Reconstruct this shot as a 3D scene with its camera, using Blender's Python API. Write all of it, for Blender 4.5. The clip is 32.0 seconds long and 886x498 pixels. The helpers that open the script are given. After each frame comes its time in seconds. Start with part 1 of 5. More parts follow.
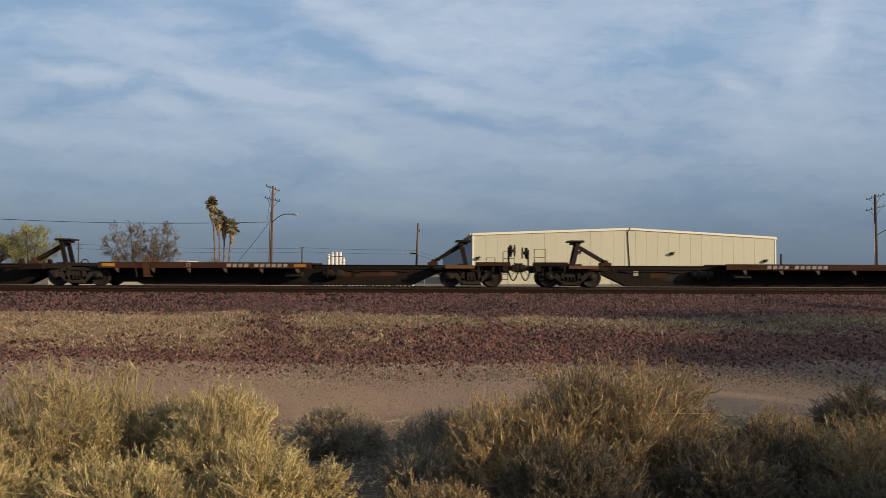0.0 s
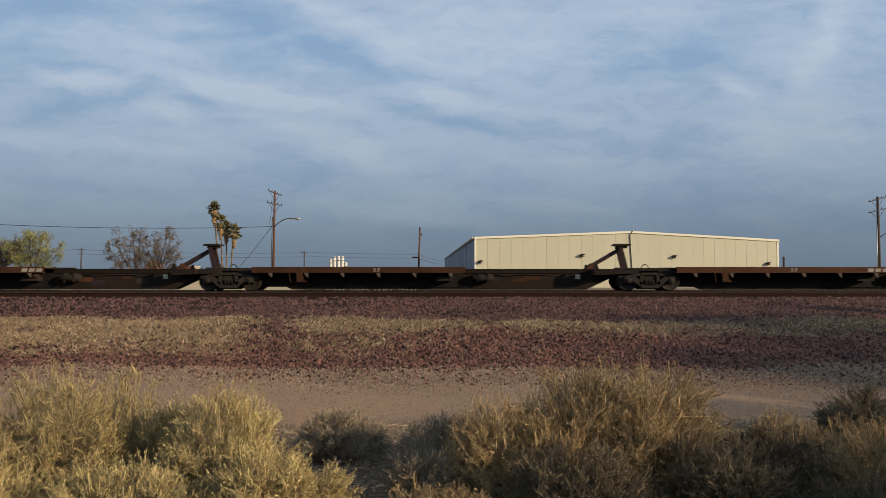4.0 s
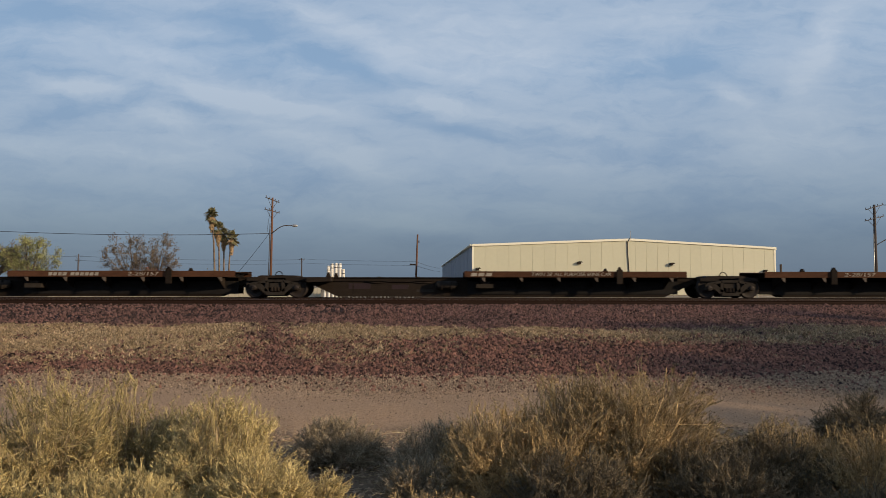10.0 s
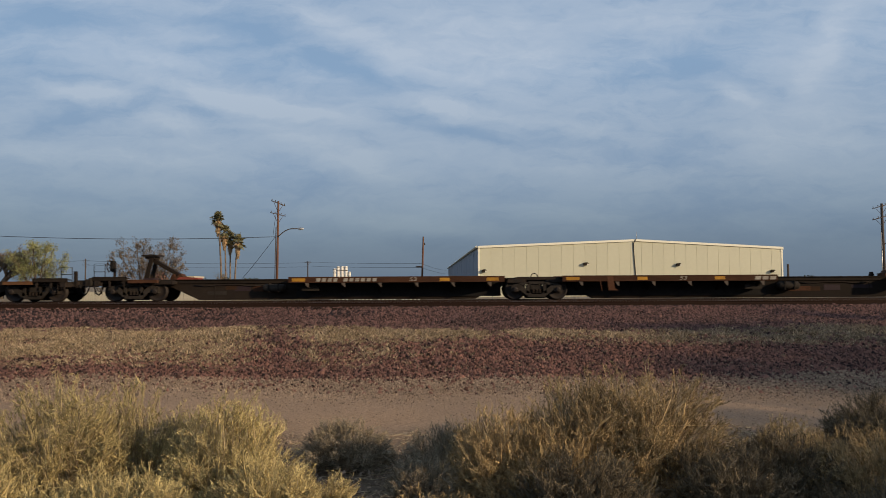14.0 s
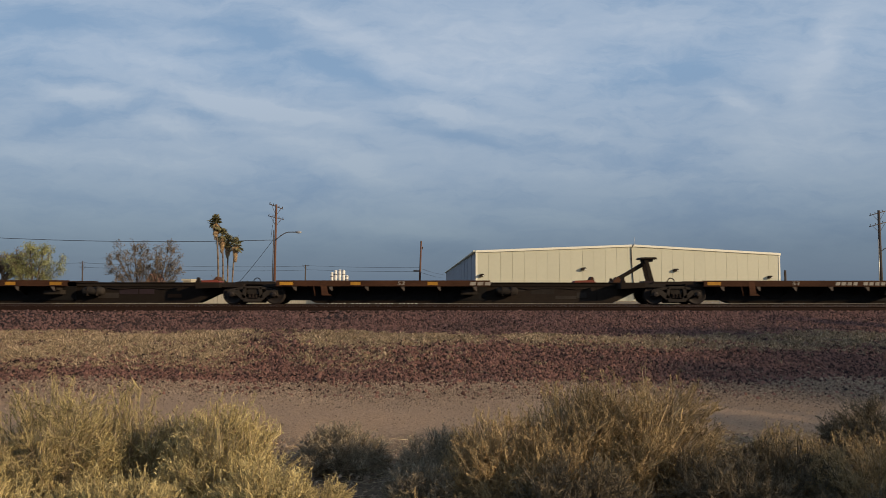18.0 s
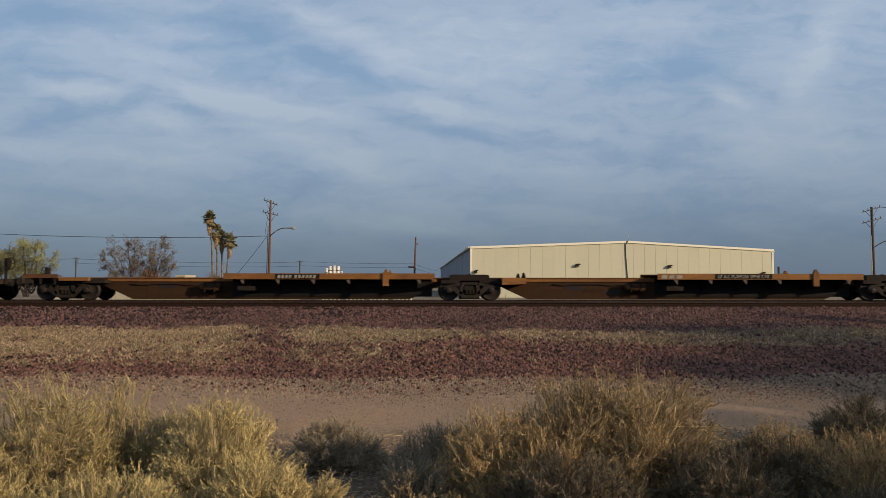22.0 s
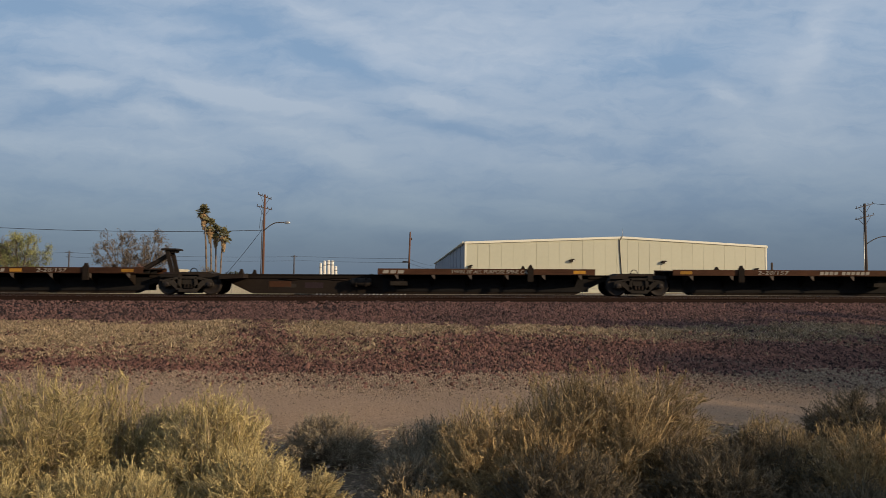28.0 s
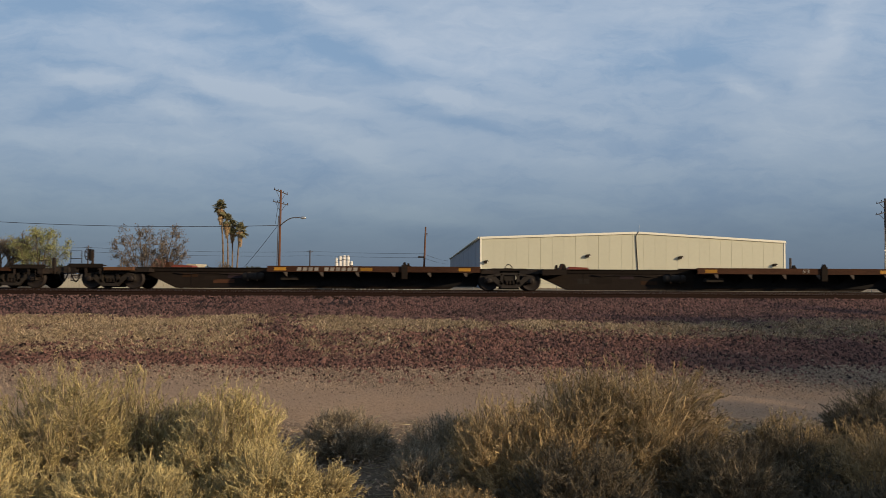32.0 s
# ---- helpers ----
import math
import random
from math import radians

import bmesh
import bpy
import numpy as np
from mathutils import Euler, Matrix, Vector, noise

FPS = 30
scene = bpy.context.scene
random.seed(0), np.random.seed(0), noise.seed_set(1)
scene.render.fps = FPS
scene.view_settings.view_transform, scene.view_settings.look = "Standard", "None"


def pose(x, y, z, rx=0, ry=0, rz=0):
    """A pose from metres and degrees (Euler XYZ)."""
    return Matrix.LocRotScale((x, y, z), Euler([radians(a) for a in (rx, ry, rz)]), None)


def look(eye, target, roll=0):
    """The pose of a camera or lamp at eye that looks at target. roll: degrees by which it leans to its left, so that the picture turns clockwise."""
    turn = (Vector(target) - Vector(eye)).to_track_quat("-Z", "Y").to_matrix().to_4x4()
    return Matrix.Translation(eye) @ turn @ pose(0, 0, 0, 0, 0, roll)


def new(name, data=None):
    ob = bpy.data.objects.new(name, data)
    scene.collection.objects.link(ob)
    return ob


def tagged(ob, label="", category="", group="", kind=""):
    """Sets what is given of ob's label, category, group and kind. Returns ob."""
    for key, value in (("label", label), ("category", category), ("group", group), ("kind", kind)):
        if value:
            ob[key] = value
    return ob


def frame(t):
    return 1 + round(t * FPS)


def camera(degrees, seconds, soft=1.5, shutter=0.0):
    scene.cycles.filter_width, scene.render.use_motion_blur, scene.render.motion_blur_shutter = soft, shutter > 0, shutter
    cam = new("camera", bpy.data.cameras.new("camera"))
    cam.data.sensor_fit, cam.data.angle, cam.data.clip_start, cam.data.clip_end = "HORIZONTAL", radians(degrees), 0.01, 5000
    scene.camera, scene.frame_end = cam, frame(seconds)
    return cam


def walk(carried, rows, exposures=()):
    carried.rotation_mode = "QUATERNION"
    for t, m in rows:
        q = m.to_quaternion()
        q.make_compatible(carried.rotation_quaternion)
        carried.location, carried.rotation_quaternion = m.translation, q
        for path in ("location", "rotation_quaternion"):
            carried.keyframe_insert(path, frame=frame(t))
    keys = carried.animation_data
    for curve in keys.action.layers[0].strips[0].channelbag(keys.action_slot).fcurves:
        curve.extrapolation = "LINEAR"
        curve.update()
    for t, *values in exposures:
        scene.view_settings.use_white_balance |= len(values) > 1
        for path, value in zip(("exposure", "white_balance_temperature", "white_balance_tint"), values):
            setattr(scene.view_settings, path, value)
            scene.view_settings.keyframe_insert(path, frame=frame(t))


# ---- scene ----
cam = camera(62.0, 32.0, soft=0.6, shutter=0.15)
EYE = 1.7
# seconds, pitch, roll, yaw of the hand-held camera
ROWS = [
    (0.0, 1.79, -0.23, 0.01),
    (0.5, 1.93, -0.26, 0.20),
    (1.0, 1.93, -0.27, 0.10),
    (1.5, 2.00, -0.26, 0.16),
    (2.0, 2.06, -0.22, 0.11),
    (2.5, 1.88, -0.09, 0.20),
    (3.0, 1.84, 0.07, 0.32),
    (3.5, 1.97, 0.03, 0.24),
    (5.5, 2.19, -0.03, 0.13),
    (6.0, 2.22, 0.05, 0.19),
    (6.5, 2.16, 0.23, 0.43),
    (7.0, 2.38, 0.07, 0.11),
    (7.5, 2.34, -0.04, -0.04),
    (8.0, 2.34, -0.13, 0.03),
    (8.5, 2.47, -0.01, 0.15),
    (9.0, 2.40, 0.00, 0.00),
    (9.5, 2.42, -0.09, 0.05),
    (10.0, 2.65, -0.09, -0.01),
    (10.5, 2.41, 0.24, 0.07),
    (11.0, 2.25, 0.15, 0.28),
    (11.5, 2.46, 0.02, 0.13),
    (12.0, 2.54, -0.05, 0.42),
    (12.5, 2.59, -0.03, 0.47),
    (13.0, 2.54, 0.03, -0.09),
    (13.5, 2.66, 0.11, 0.78),
    (14.0, 2.81, 0.29, 0.46),
    (14.5, 2.88, 0.31, 0.36),
    (16.5, 3.04, -0.26, 0.55),
    (17.0, 3.06, -0.25, 0.40),
    (17.5, 3.16, -0.08, 0.06),
    (18.0, 3.14, -0.03, 0.27),
    (18.5, 3.00, -0.25, 0.10),
    (19.0, 2.82, -0.22, 0.15),
    (19.5, 2.82, -0.39, -0.11),
    (20.0, 2.71, -0.32, -0.13),
    (20.5, 2.85, -0.34, -0.35),
    (21.0, 2.82, -0.18, -0.33),
    (21.5, 2.89, -0.16, -0.21),
    (22.0, 2.84, -0.05, -0.15),
    (22.5, 3.06, -0.40, -0.34),
    (23.0, 3.34, -0.89, -0.30),
    (23.5, 2.92, -0.39, -0.32),
    (24.0, 2.70, -0.13, -0.12),
    (24.5, 2.67, -0.14, -0.30),
    (25.0, 2.62, -0.39, -0.45),
    (25.5, 2.22, -0.10, -0.19),
    (27.5, 2.44, -0.33, -0.40),
    (28.0, 2.45, -0.23, -0.59),
    (28.5, 2.31, -0.79, 0.17),
    (29.0, 2.21, -0.71, 0.64),
    (29.5, 2.27, -0.59, 0.71),
    (30.0, 2.42, -0.58, 0.43),
    (30.5, 2.20, -0.26, 0.09),
    (31.0, 1.79, -0.25, 0.48),
    (31.5, 1.78, -0.21, 0.69),
    (32.0, 2.07, -0.32, 0.60),
]
walk(cam, [(t, pose(0, 0, EYE, 90 + p, r, y)) for t, p, r, y in ROWS],
     exposures=((0, 0.0), (8, 0.0), (12, -0.06), (17, -0.09), (28, -0.12), (32, -0.11)))

# ---------------------------------------------------------------- world and sun
SUN_TO = Vector((0.88, -0.47, 0.30)).normalized()
world = bpy.data.worlds.new("world")
scene.world = world
world.use_nodes = True


class Nodes:
    """Short hand for building node trees."""

    def __init__(self, tree):
        self.t = tree

    def add(self, kind):
        return self.t.nodes.new(kind)

    def put(self, socket, value):
        if isinstance(value, bpy.types.NodeSocket):
            self.t.links.new(value, socket)
        else:
            socket.default_value = value

    def math(self, op, a, b=0.0, c=0.0, clamp=False):
        n = self.add("ShaderNodeMath")
        n.operation, n.use_clamp = op, clamp
        for i, v in enumerate((a, b, c)):
            self.put(n.inputs[i], v)
        return n.outputs[0]

    def mix(self, fac, a, b, blend="MIX"):
        n = self.add("ShaderNodeMix")
        n.data_type, n.blend_type = "RGBA", blend
        self.put(n.inputs[0], fac)
        self.put(n.inputs[6], (*a, 1) if isinstance(a, tuple) and len(a) == 3 else a)
        self.put(n.inputs[7], (*b, 1) if isinstance(b, tuple) and len(b) == 3 else b)
        return n.outputs[2]

    def ramp(self, fac, *stops):
        n = self.add("ShaderNodeValToRGB")
        e = n.color_ramp.elements
        while len(e) < len(stops):
            e.new(0.5)
        for el, (p, c) in zip(e, stops):
            el.position = p
            el.color = (*c, 1) if isinstance(c, tuple) else (c, c, c, 1)
        self.put(n.inputs[0], fac)
        return n.outputs[0]

    def noise(self, vec, scale, detail=4.0, rough=0.55, dist=0.0):
        n = self.add("ShaderNodeTexNoise")
        self.put(n.inputs["Vector"], vec)
        n.inputs["Scale"].default_value = scale
        n.inputs["Detail"].default_value = detail
        n.inputs["Roughness"].default_value = rough
        n.inputs["Distortion"].default_value = dist
        return n.outputs[0]

    def mapped(self, vec, loc=(0, 0, 0), rot=(0, 0, 0), scale=(1, 1, 1)):
        n = self.add("ShaderNodeMapping")
        self.put(n.inputs[0], vec)
        n.inputs[1].default_value, n.inputs[2].default_value, n.inputs[3].default_value = loc, rot, scale
        return n.outputs[0]


def build_sky():
    N = Nodes(world.node_tree)
    world.node_tree.nodes.clear()
    out = N.add("ShaderNodeOutputWorld")
    bg = N.add("ShaderNodeBackground")
    world.node_tree.links.new(bg.outputs[0], out.inputs[0])
    sky = N.add("ShaderNodeTexSky")
    sky.sky_type, sky.sun_disc = "NISHITA", False
    sky.sun_elevation = math.asin(SUN_TO.z)
    sky.sun_rotation = math.atan2(SUN_TO.x, SUN_TO.y)
    clear = N.mix(1.0, sky.outputs[0], (0.085, 0.085, 0.085), "MULTIPLY")
    co = N.add("ShaderNodeTexCoord").outputs["Generated"]
    sep = N.add("ShaderNodeSeparateXYZ")
    N.put(sep.inputs[0], co)
    x, y, z = sep.outputs
    ys = N.math("MAXIMUM", y, 0.08)
    u = N.math("DIVIDE", x, ys)
    v = N.math("DIVIDE", z, ys)
    uv = N.add("ShaderNodeCombineXYZ")
    N.put(uv.inputs[0], u)
    N.put(uv.inputs[1], v)
    uv = uv.outputs[0]
    # the sheet is warped at two scales, so that every streak frays
    slow = N.add("ShaderNodeTexNoise")
    N.put(slow.inputs["Vector"], N.mapped(uv, (2.0, 0.7, 0)))
    slow.inputs["Scale"].default_value, slow.inputs["Detail"].default_value = 3.5, 2.0
    quick = N.add("ShaderNodeTexNoise")
    N.put(quick.inputs["Vector"], N.mapped(uv, (5.0, 1.7, 0), (0, 0, radians(12)), (1.0, 1.8, 1)))
    quick.inputs["Scale"].default_value, quick.inputs["Detail"].default_value, quick.inputs["Roughness"].default_value = 14.0, 5.0, 0.6
    off = []
    for n in (slow, quick):
        sp = N.add("ShaderNodeSeparateColor")
        N.put(sp.inputs[0], n.outputs["Color"])
        off.append([N.math("SUBTRACT", sp.outputs[k], 0.5) for k in (0, 1)])
    wu = N.math("MULTIPLY_ADD", off[1][0], 0.055, N.math("MULTIPLY_ADD", off[0][0], 0.10, u))
    wv_ = N.math("MULTIPLY_ADD", off[1][1], 0.030, N.math("MULTIPLY_ADD", off[0][1], 0.035, v))
    wv = N.add("ShaderNodeCombineXYZ")
    N.put(wv.inputs[0], wu)
    N.put(wv.inputs[1], wv_)
    wv = wv.outputs[0]
    big = N.noise(N.mapped(wv, (0.3, 0.1, 0), (0, 0, radians(16)), (1.6, 4.2, 1)), 1.7, 5, 0.5, 0.2)
    mid = N.noise(N.mapped(wv, (1.7, 0.6, 0), (0, 0, radians(12)), (2.2, 7.0, 1)), 2.4, 5, 0.55, 0.3)
    fine = N.noise(N.mapped(wv, (0.9, 0.4, 0), (0, 0, radians(20)), (3.0, 10.0, 1)), 4.0, 7, 0.65, 0.4)
    cover = N.math("ADD", N.math("MULTIPLY", big, 0.26), N.math("ADD", N.math("MULTIPLY", mid, 0.36), N.math("MULTIPLY", fine, 0.41)))
    fray = N.math("MULTIPLY_ADD", fine, 1.6, 0.2)
    # single clouds and gaps: middle, long and short reach, slant in degrees, thickness
    total = None
    for u0, v0, a, b, turn, amount in CLOUDS:
        ct, st = math.cos(radians(turn)), math.sin(radians(turn))
        du, dv = N.math("SUBTRACT", wu, u0), N.math("SUBTRACT", wv_, v0)
        p = N.math("MULTIPLY_ADD", du, ct / a, N.math("MULTIPLY", dv, st / a))
        q = N.math("MULTIPLY_ADD", du, -st / b, N.math("MULTIPLY", dv, ct / b))
        r2 = N.math("MULTIPLY_ADD", p, p, N.math("MULTIPLY", q, q))
        g = N.math("MULTIPLY", N.math("POWER", 2.718, N.math("MULTIPLY", r2, -1.0)), amount)
        total = g if total is None else N.math("ADD", total, g)
    cover = N.math("MULTIPLY_ADD", total, fray, cover)
    # the deck of far cloud over the horizon is grey-blue and in its own shade
    el = N.math("MULTIPLY", z, 1.0, clamp=True)
    shade = N.ramp(el, *SKY_SHADE)
    lit = N.ramp(el, *SKY_LIT)
    mask = N.ramp(cover, (0.385, 0.0), (0.55, 0.57), (0.79, 1.0))
    col = N.mix(mask, shade, lit)
    col = N.mix(0.10, col, clear)
    N.put(bg.inputs[0], col)
    bg.inputs[1].default_value = 1.0


SKY_SHADE = ((0.0, (0.130, 0.188, 0.268)), (0.05, (0.140, 0.205, 0.300)), (0.10, (0.202, 0.285, 0.408)), (0.16, (0.243, 0.347, 0.500)), (0.28, (0.266, 0.402, 0.592)),
             (0.42, (0.240, 0.375, 0.572)), (1.0, (0.085, 0.145, 0.264)))
SKY_LIT = ((0.0, (0.133, 0.19, 0.269)), (0.05, (0.180, 0.25, 0.340)), (0.10, (0.294, 0.375, 0.467)), (0.16, (0.395, 0.48, 0.588)), (0.28, (0.497, 0.588, 0.716)),
           (0.42, (0.468, 0.566, 0.706)), (1.0, (0.190, 0.24, 0.315)))
CLOUDS = (
    # bright streaks
    (-0.245, 0.246, 0.095, 0.012, -12, 0.50), (-0.34, 0.268, 0.09, 0.016, -10, 0.19), (-0.385, 0.224, 0.055, 0.013, -4, 0.30), (-0.51, 0.266, 0.055, 0.010, -6, 0.36),
    (-0.025, 0.242, 0.055, 0.013, -14, 0.40), (0.15, 0.215, 0.16, 0.010, -9, 0.19), (-0.12, 0.165, 0.13, 0.020, -24, 0.30), (-0.045, 0.084, 0.10, 0.011, -9, 0.32),
    (-0.165, 0.360, 0.09, 0.014, -22, 0.24), (-0.09, 0.315, 0.09, 0.013, -20, 0.19), (0.05, 0.325, 0.14, 0.055, -18, 0.22), (0.415, 0.255, 0.035, 0.009, -18, 0.24),
    (0.535, 0.335, 0.085, 0.022, 66, 0.24), (0.50, 0.195, 0.10, 0.035, 6, 0.22), (0.30, 0.36, 0.10, 0.03, -12, 0.16), (-0.50, 0.175, 0.14, 0.012, -4, 0.19),
    (0.20, 0.155, 0.16, 0.016, -5, 0.14), (-0.42, 0.315, 0.10, 0.014, -8, 0.14), (-0.33, 0.185, 0.16, 0.02, -6, 0.11), (0.14, 0.095, 0.10, 0.012, -6, 0.14),
    # blue gaps and grey bands
    (-0.56, 0.365, 0.08, 0.022, -4, -0.16), (-0.30, 0.355, 0.09, 0.014, -10, -0.17), (-0.13, 0.285, 0.09, 0.018, -22, -0.17), (0.01, 0.203, 0.08, 0.010, -12, -0.19),
    (0.35, 0.295, 0.06, 0.045, 30, -0.10), (0.36, 0.185, 0.07, 0.02, -5, -0.07), (-0.03, 0.125, 0.16, 0.016, -12, -0.10), (-0.45, 0.115, 0.15, 0.014, -2, -0.09),
    (-0.32, 0.305, 0.10, 0.012, -14, -0.07), (0.30, 0.09, 0.16, 0.02, 2, -0.07), (0.17, 0.27, 0.10, 0.02, -8, -0.06), (-0.55, 0.225, 0.06, 0.02, 0, -0.07),
)
build_sky()
sun = new("sun", bpy.data.lights.new("sun", "SUN"))
sun.data.energy, sun.data.angle, sun.data.color = 4.2, radians(1.2), (1.0, 0.78, 0.52)
sun.matrix_world = look((0, 0, 30), Vector((0, 0, 30)) - SUN_TO)


# ---------------------------------------------------------------- materials
def material(name, color, rough=0.8, metal=0.0, var=0.25, scale=3.0, second=None, amount=0.5, bump=0.0, bscale=40.0,
             stretch=(1, 1, 1), island=0.0, own=0.0, spec=0.3):
    """Procedural surface: a base colour with large stains of a second colour, fine grain, uneven gloss and relief."""
    m = bpy.data.materials.new(name)
    m.use_nodes = True
    N = Nodes(m.node_tree)
    bsdf = m.node_tree.nodes["Principled BSDF"]
    tc = N.add("ShaderNodeTexCoord").outputs["Object"]
    rnd = N.add("ShaderNodeObjectInfo").outputs["Random"]
    off = N.add("ShaderNodeVectorMath")
    N.put(off.inputs[0], tc)
    sc = N.add("ShaderNodeVectorMath")
    sc.operation = "SCALE"
    sc.inputs[0].default_value = (17.0, 9.0, 5.0)
    N.put(sc.inputs[3], rnd)
    if own:
        N.put(off.inputs[1], sc.outputs[0])
    vec = N.mapped(off.outputs[0], scale=stretch)
    big = N.noise(vec, scale, 5, 0.6, 0.3)
    fine = N.noise(vec, scale * 9, 4, 0.6)
    second = second or tuple(c * 0.55 for c in color)
    fac = N.ramp(big, (0.5 - 0.28 * amount, 0.0), (0.5 + 0.30, 1.0))
    fac = N.math("MULTIPLY", fac, amount * 1.4, clamp=True)
    col = N.mix(fac, color, second)
    grain = N.math("MULTIPLY_ADD", fine, 2 * var, 1 - var)
    if island:
        ri = N.add("ShaderNodeNewGeometry").outputs["Random Per Island"]
        grain = N.math("MULTIPLY", grain, N.math("MULTIPLY_ADD", ri, 2 * island, 1 - island))
    if own:
        grain = N.math("MULTIPLY", grain, N.math("MULTIPLY_ADD", rnd, 2 * own, 1 - own))
    g = N.add("ShaderNodeCombineColor")
    for i in range(3):
        N.put(g.inputs[i], grain)
    col = N.mix(1.0, col, g.outputs[0], "MULTIPLY")
    N.put(bsdf.inputs["Base Color"], col)
    N.put(bsdf.inputs["Roughness"], N.math("MULTIPLY_ADD", fine, 0.2, rough - 0.1, clamp=True))
    bsdf.inputs["Metallic"].default_value = metal
    bsdf.inputs["Specular IOR Level"].default_value = spec
    if bump:
        b = N.add("ShaderNodeBump")
        b.inputs["Strength"].default_value = bump
        b.inputs["Distance"].default_value = 0.02
        N.put(b.inputs["Height"], N.noise(vec, bscale, 5, 0.6))
        N.put(bsdf.inputs["Normal"], b.outputs[0])
    return m


M_HITCH = material("purplish_dark_steel", (0.035, 0.022, 0.024), 0.7, 0.0, 0.3, 1.5, (0.02, 0.014, 0.016), 0.5, 0.2, 30, spec=0.15)
M_RUST = material("rust_brown_paint", (0.088, 0.040, 0.022), 0.75, 0.0, 0.3, 0.9, (0.0317, 0.0155, 0.0099), 0.6, 0.2, 30, (1, 1, 3), own=0.25, spec=0.08)
M_ORANGE = material("faded_orange_paint", (0.2610, 0.1125, 0.0288), 0.7, 0.0, 0.3, 0.7, (0.0900, 0.0378, 0.0180), 0.6, 0.2, 30, (1, 1, 3), own=0.2)
M_DARK = material("sooty_steel", (0.021, 0.018, 0.016), 0.8, 0.0, 0.4, 1.2, (0.05, 0.032, 0.022), 0.5, 0.2, 30, own=0.2, spec=0.08)
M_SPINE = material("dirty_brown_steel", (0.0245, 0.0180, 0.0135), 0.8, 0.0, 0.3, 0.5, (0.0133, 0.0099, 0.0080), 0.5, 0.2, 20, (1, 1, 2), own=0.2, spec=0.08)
M_BURNT = material("burnt_orange_steel", (0.14, 0.06, 0.021), 0.75, 0.0, 0.3, 0.6, (0.045, 0.021, 0.012), 0.6, 0.2, 20, (1, 1, 2), own=0.2)
M_TRUCK = material("dusty_cast_steel", (0.040, 0.033, 0.027), 0.8, 0.0, 0.35, 2.5, (0.0211, 0.0170, 0.0146), 0.6, 0.3, 30, own=0.2, spec=0.08)
M_WHEEL = material("worn_wheel_steel", (0.030, 0.022, 0.018), 0.65, 0.2, 0.3, 3.0, (0.016, 0.012, 0.011), 0.5)
M_TREAD = material("bright_wheel_tread", (0.45, 0.43, 0.41), 0.3, 0.9, 0.1, 3.0)
M_YELLOW = material("yellow_reflector", (0.4464, 0.2160, 0.0216), 0.45, 0.0, 0.25, 4.0, (0.2520, 0.1152, 0.0216), 0.5, own=0.3)
M_WHITE = material("stencil_white", (0.3612, 0.3251, 0.2673), 0.7, 0.0, 0.3, 3.0, (0.1734, 0.1373, 0.1084), 0.5)
M_RED = material("faded_red_paint", (0.24, 0.05, 0.03), 0.7, 0.0, 0.3, 2.0, (0.14, 0.05, 0.03), 0.5)
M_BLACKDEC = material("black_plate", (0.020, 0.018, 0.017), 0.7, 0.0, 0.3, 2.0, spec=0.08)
M_RAIL = material("rusty_rail", (0.0273, 0.0147, 0.0100), 0.8, 0.0, 0.3, 2.0, (0.0315, 0.0184, 0.0147), 0.5, 0.1, 30, spec=0.08)
M_RAILTOP = material("polished_railhead", (0.13, 0.10, 0.085), 0.55, 0.4, 0.2, 2.0)
M_TIE = material("weathered_sleeper", (0.0385, 0.0259, 0.0189), 0.9, 0.0, 0.3, 4.0, (0.0210, 0.0154, 0.0119), 0.6, 0.4, 30, (1, 6, 6), own=0.3, spec=0.08)
M_BALLAST = material("maroon_ballast_stone", (0.148, 0.076, 0.059), 0.9, 0.0, 0.25, 0.35, (0.104, 0.060, 0.050), 0.6, 0.3, 60, island=0.85)
M_BANK = material("red_brown_rubble", (0.188, 0.088, 0.061), 0.9, 0.0, 0.25, 0.35, (0.130, 0.068, 0.052), 0.6, 0.3, 60, island=0.95)
M_GRAVEL = material("pale_gravel_stone", (0.37, 0.262, 0.17), 0.9, 0.0, 0.25, 0.4, (0.18, 0.115, 0.08), 0.5, 0.3, 60, island=0.6)
M_GRASS = material("dry_straw_grass", (0.385, 0.288, 0.178), 0.85, 0.0, 0.25, 0.5, (0.25, 0.185, 0.115), 0.5, island=0.6)
M_TWIG = material("golden_dry_twigs", (0.53, 0.425, 0.195), 0.8, 0.0, 0.25, 2.2, (0.31, 0.235, 0.115), 0.6, island=0.5, own=0.15)
M_TWIG3 = material("tawny_twigs", (0.445, 0.32, 0.158), 0.8, 0.0, 0.25, 2.2, (0.225, 0.155, 0.078), 0.6, island=0.55, own=0.15)
# shaded copy of the tawny twigs: the shade is in the darker colour
M_TWIG4 = material("shaded_tawny_twigs", (0.205, 0.158, 0.096), 0.85, 0.0, 0.25, 2.2, (0.120, 0.095, 0.060), 0.6, island=0.5, own=0.15)
M_TUFT = material("dry_leaf_tuft", (0.17, 0.135, 0.10), 0.85, 0.0, 0.25, 1.0, (0.12, 0.095, 0.07), 0.5, island=0.4)
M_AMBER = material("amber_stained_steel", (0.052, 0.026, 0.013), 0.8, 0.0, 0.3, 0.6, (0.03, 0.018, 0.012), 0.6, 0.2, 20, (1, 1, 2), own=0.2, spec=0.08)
# lighter than the arms: the light on the gussets is put into the colour
M_GUSSET = material("lit_gusset_steel", (0.115, 0.090, 0.070), 0.8, 0.0, 0.3, 3.0, (0.09, 0.065, 0.05), 0.5)
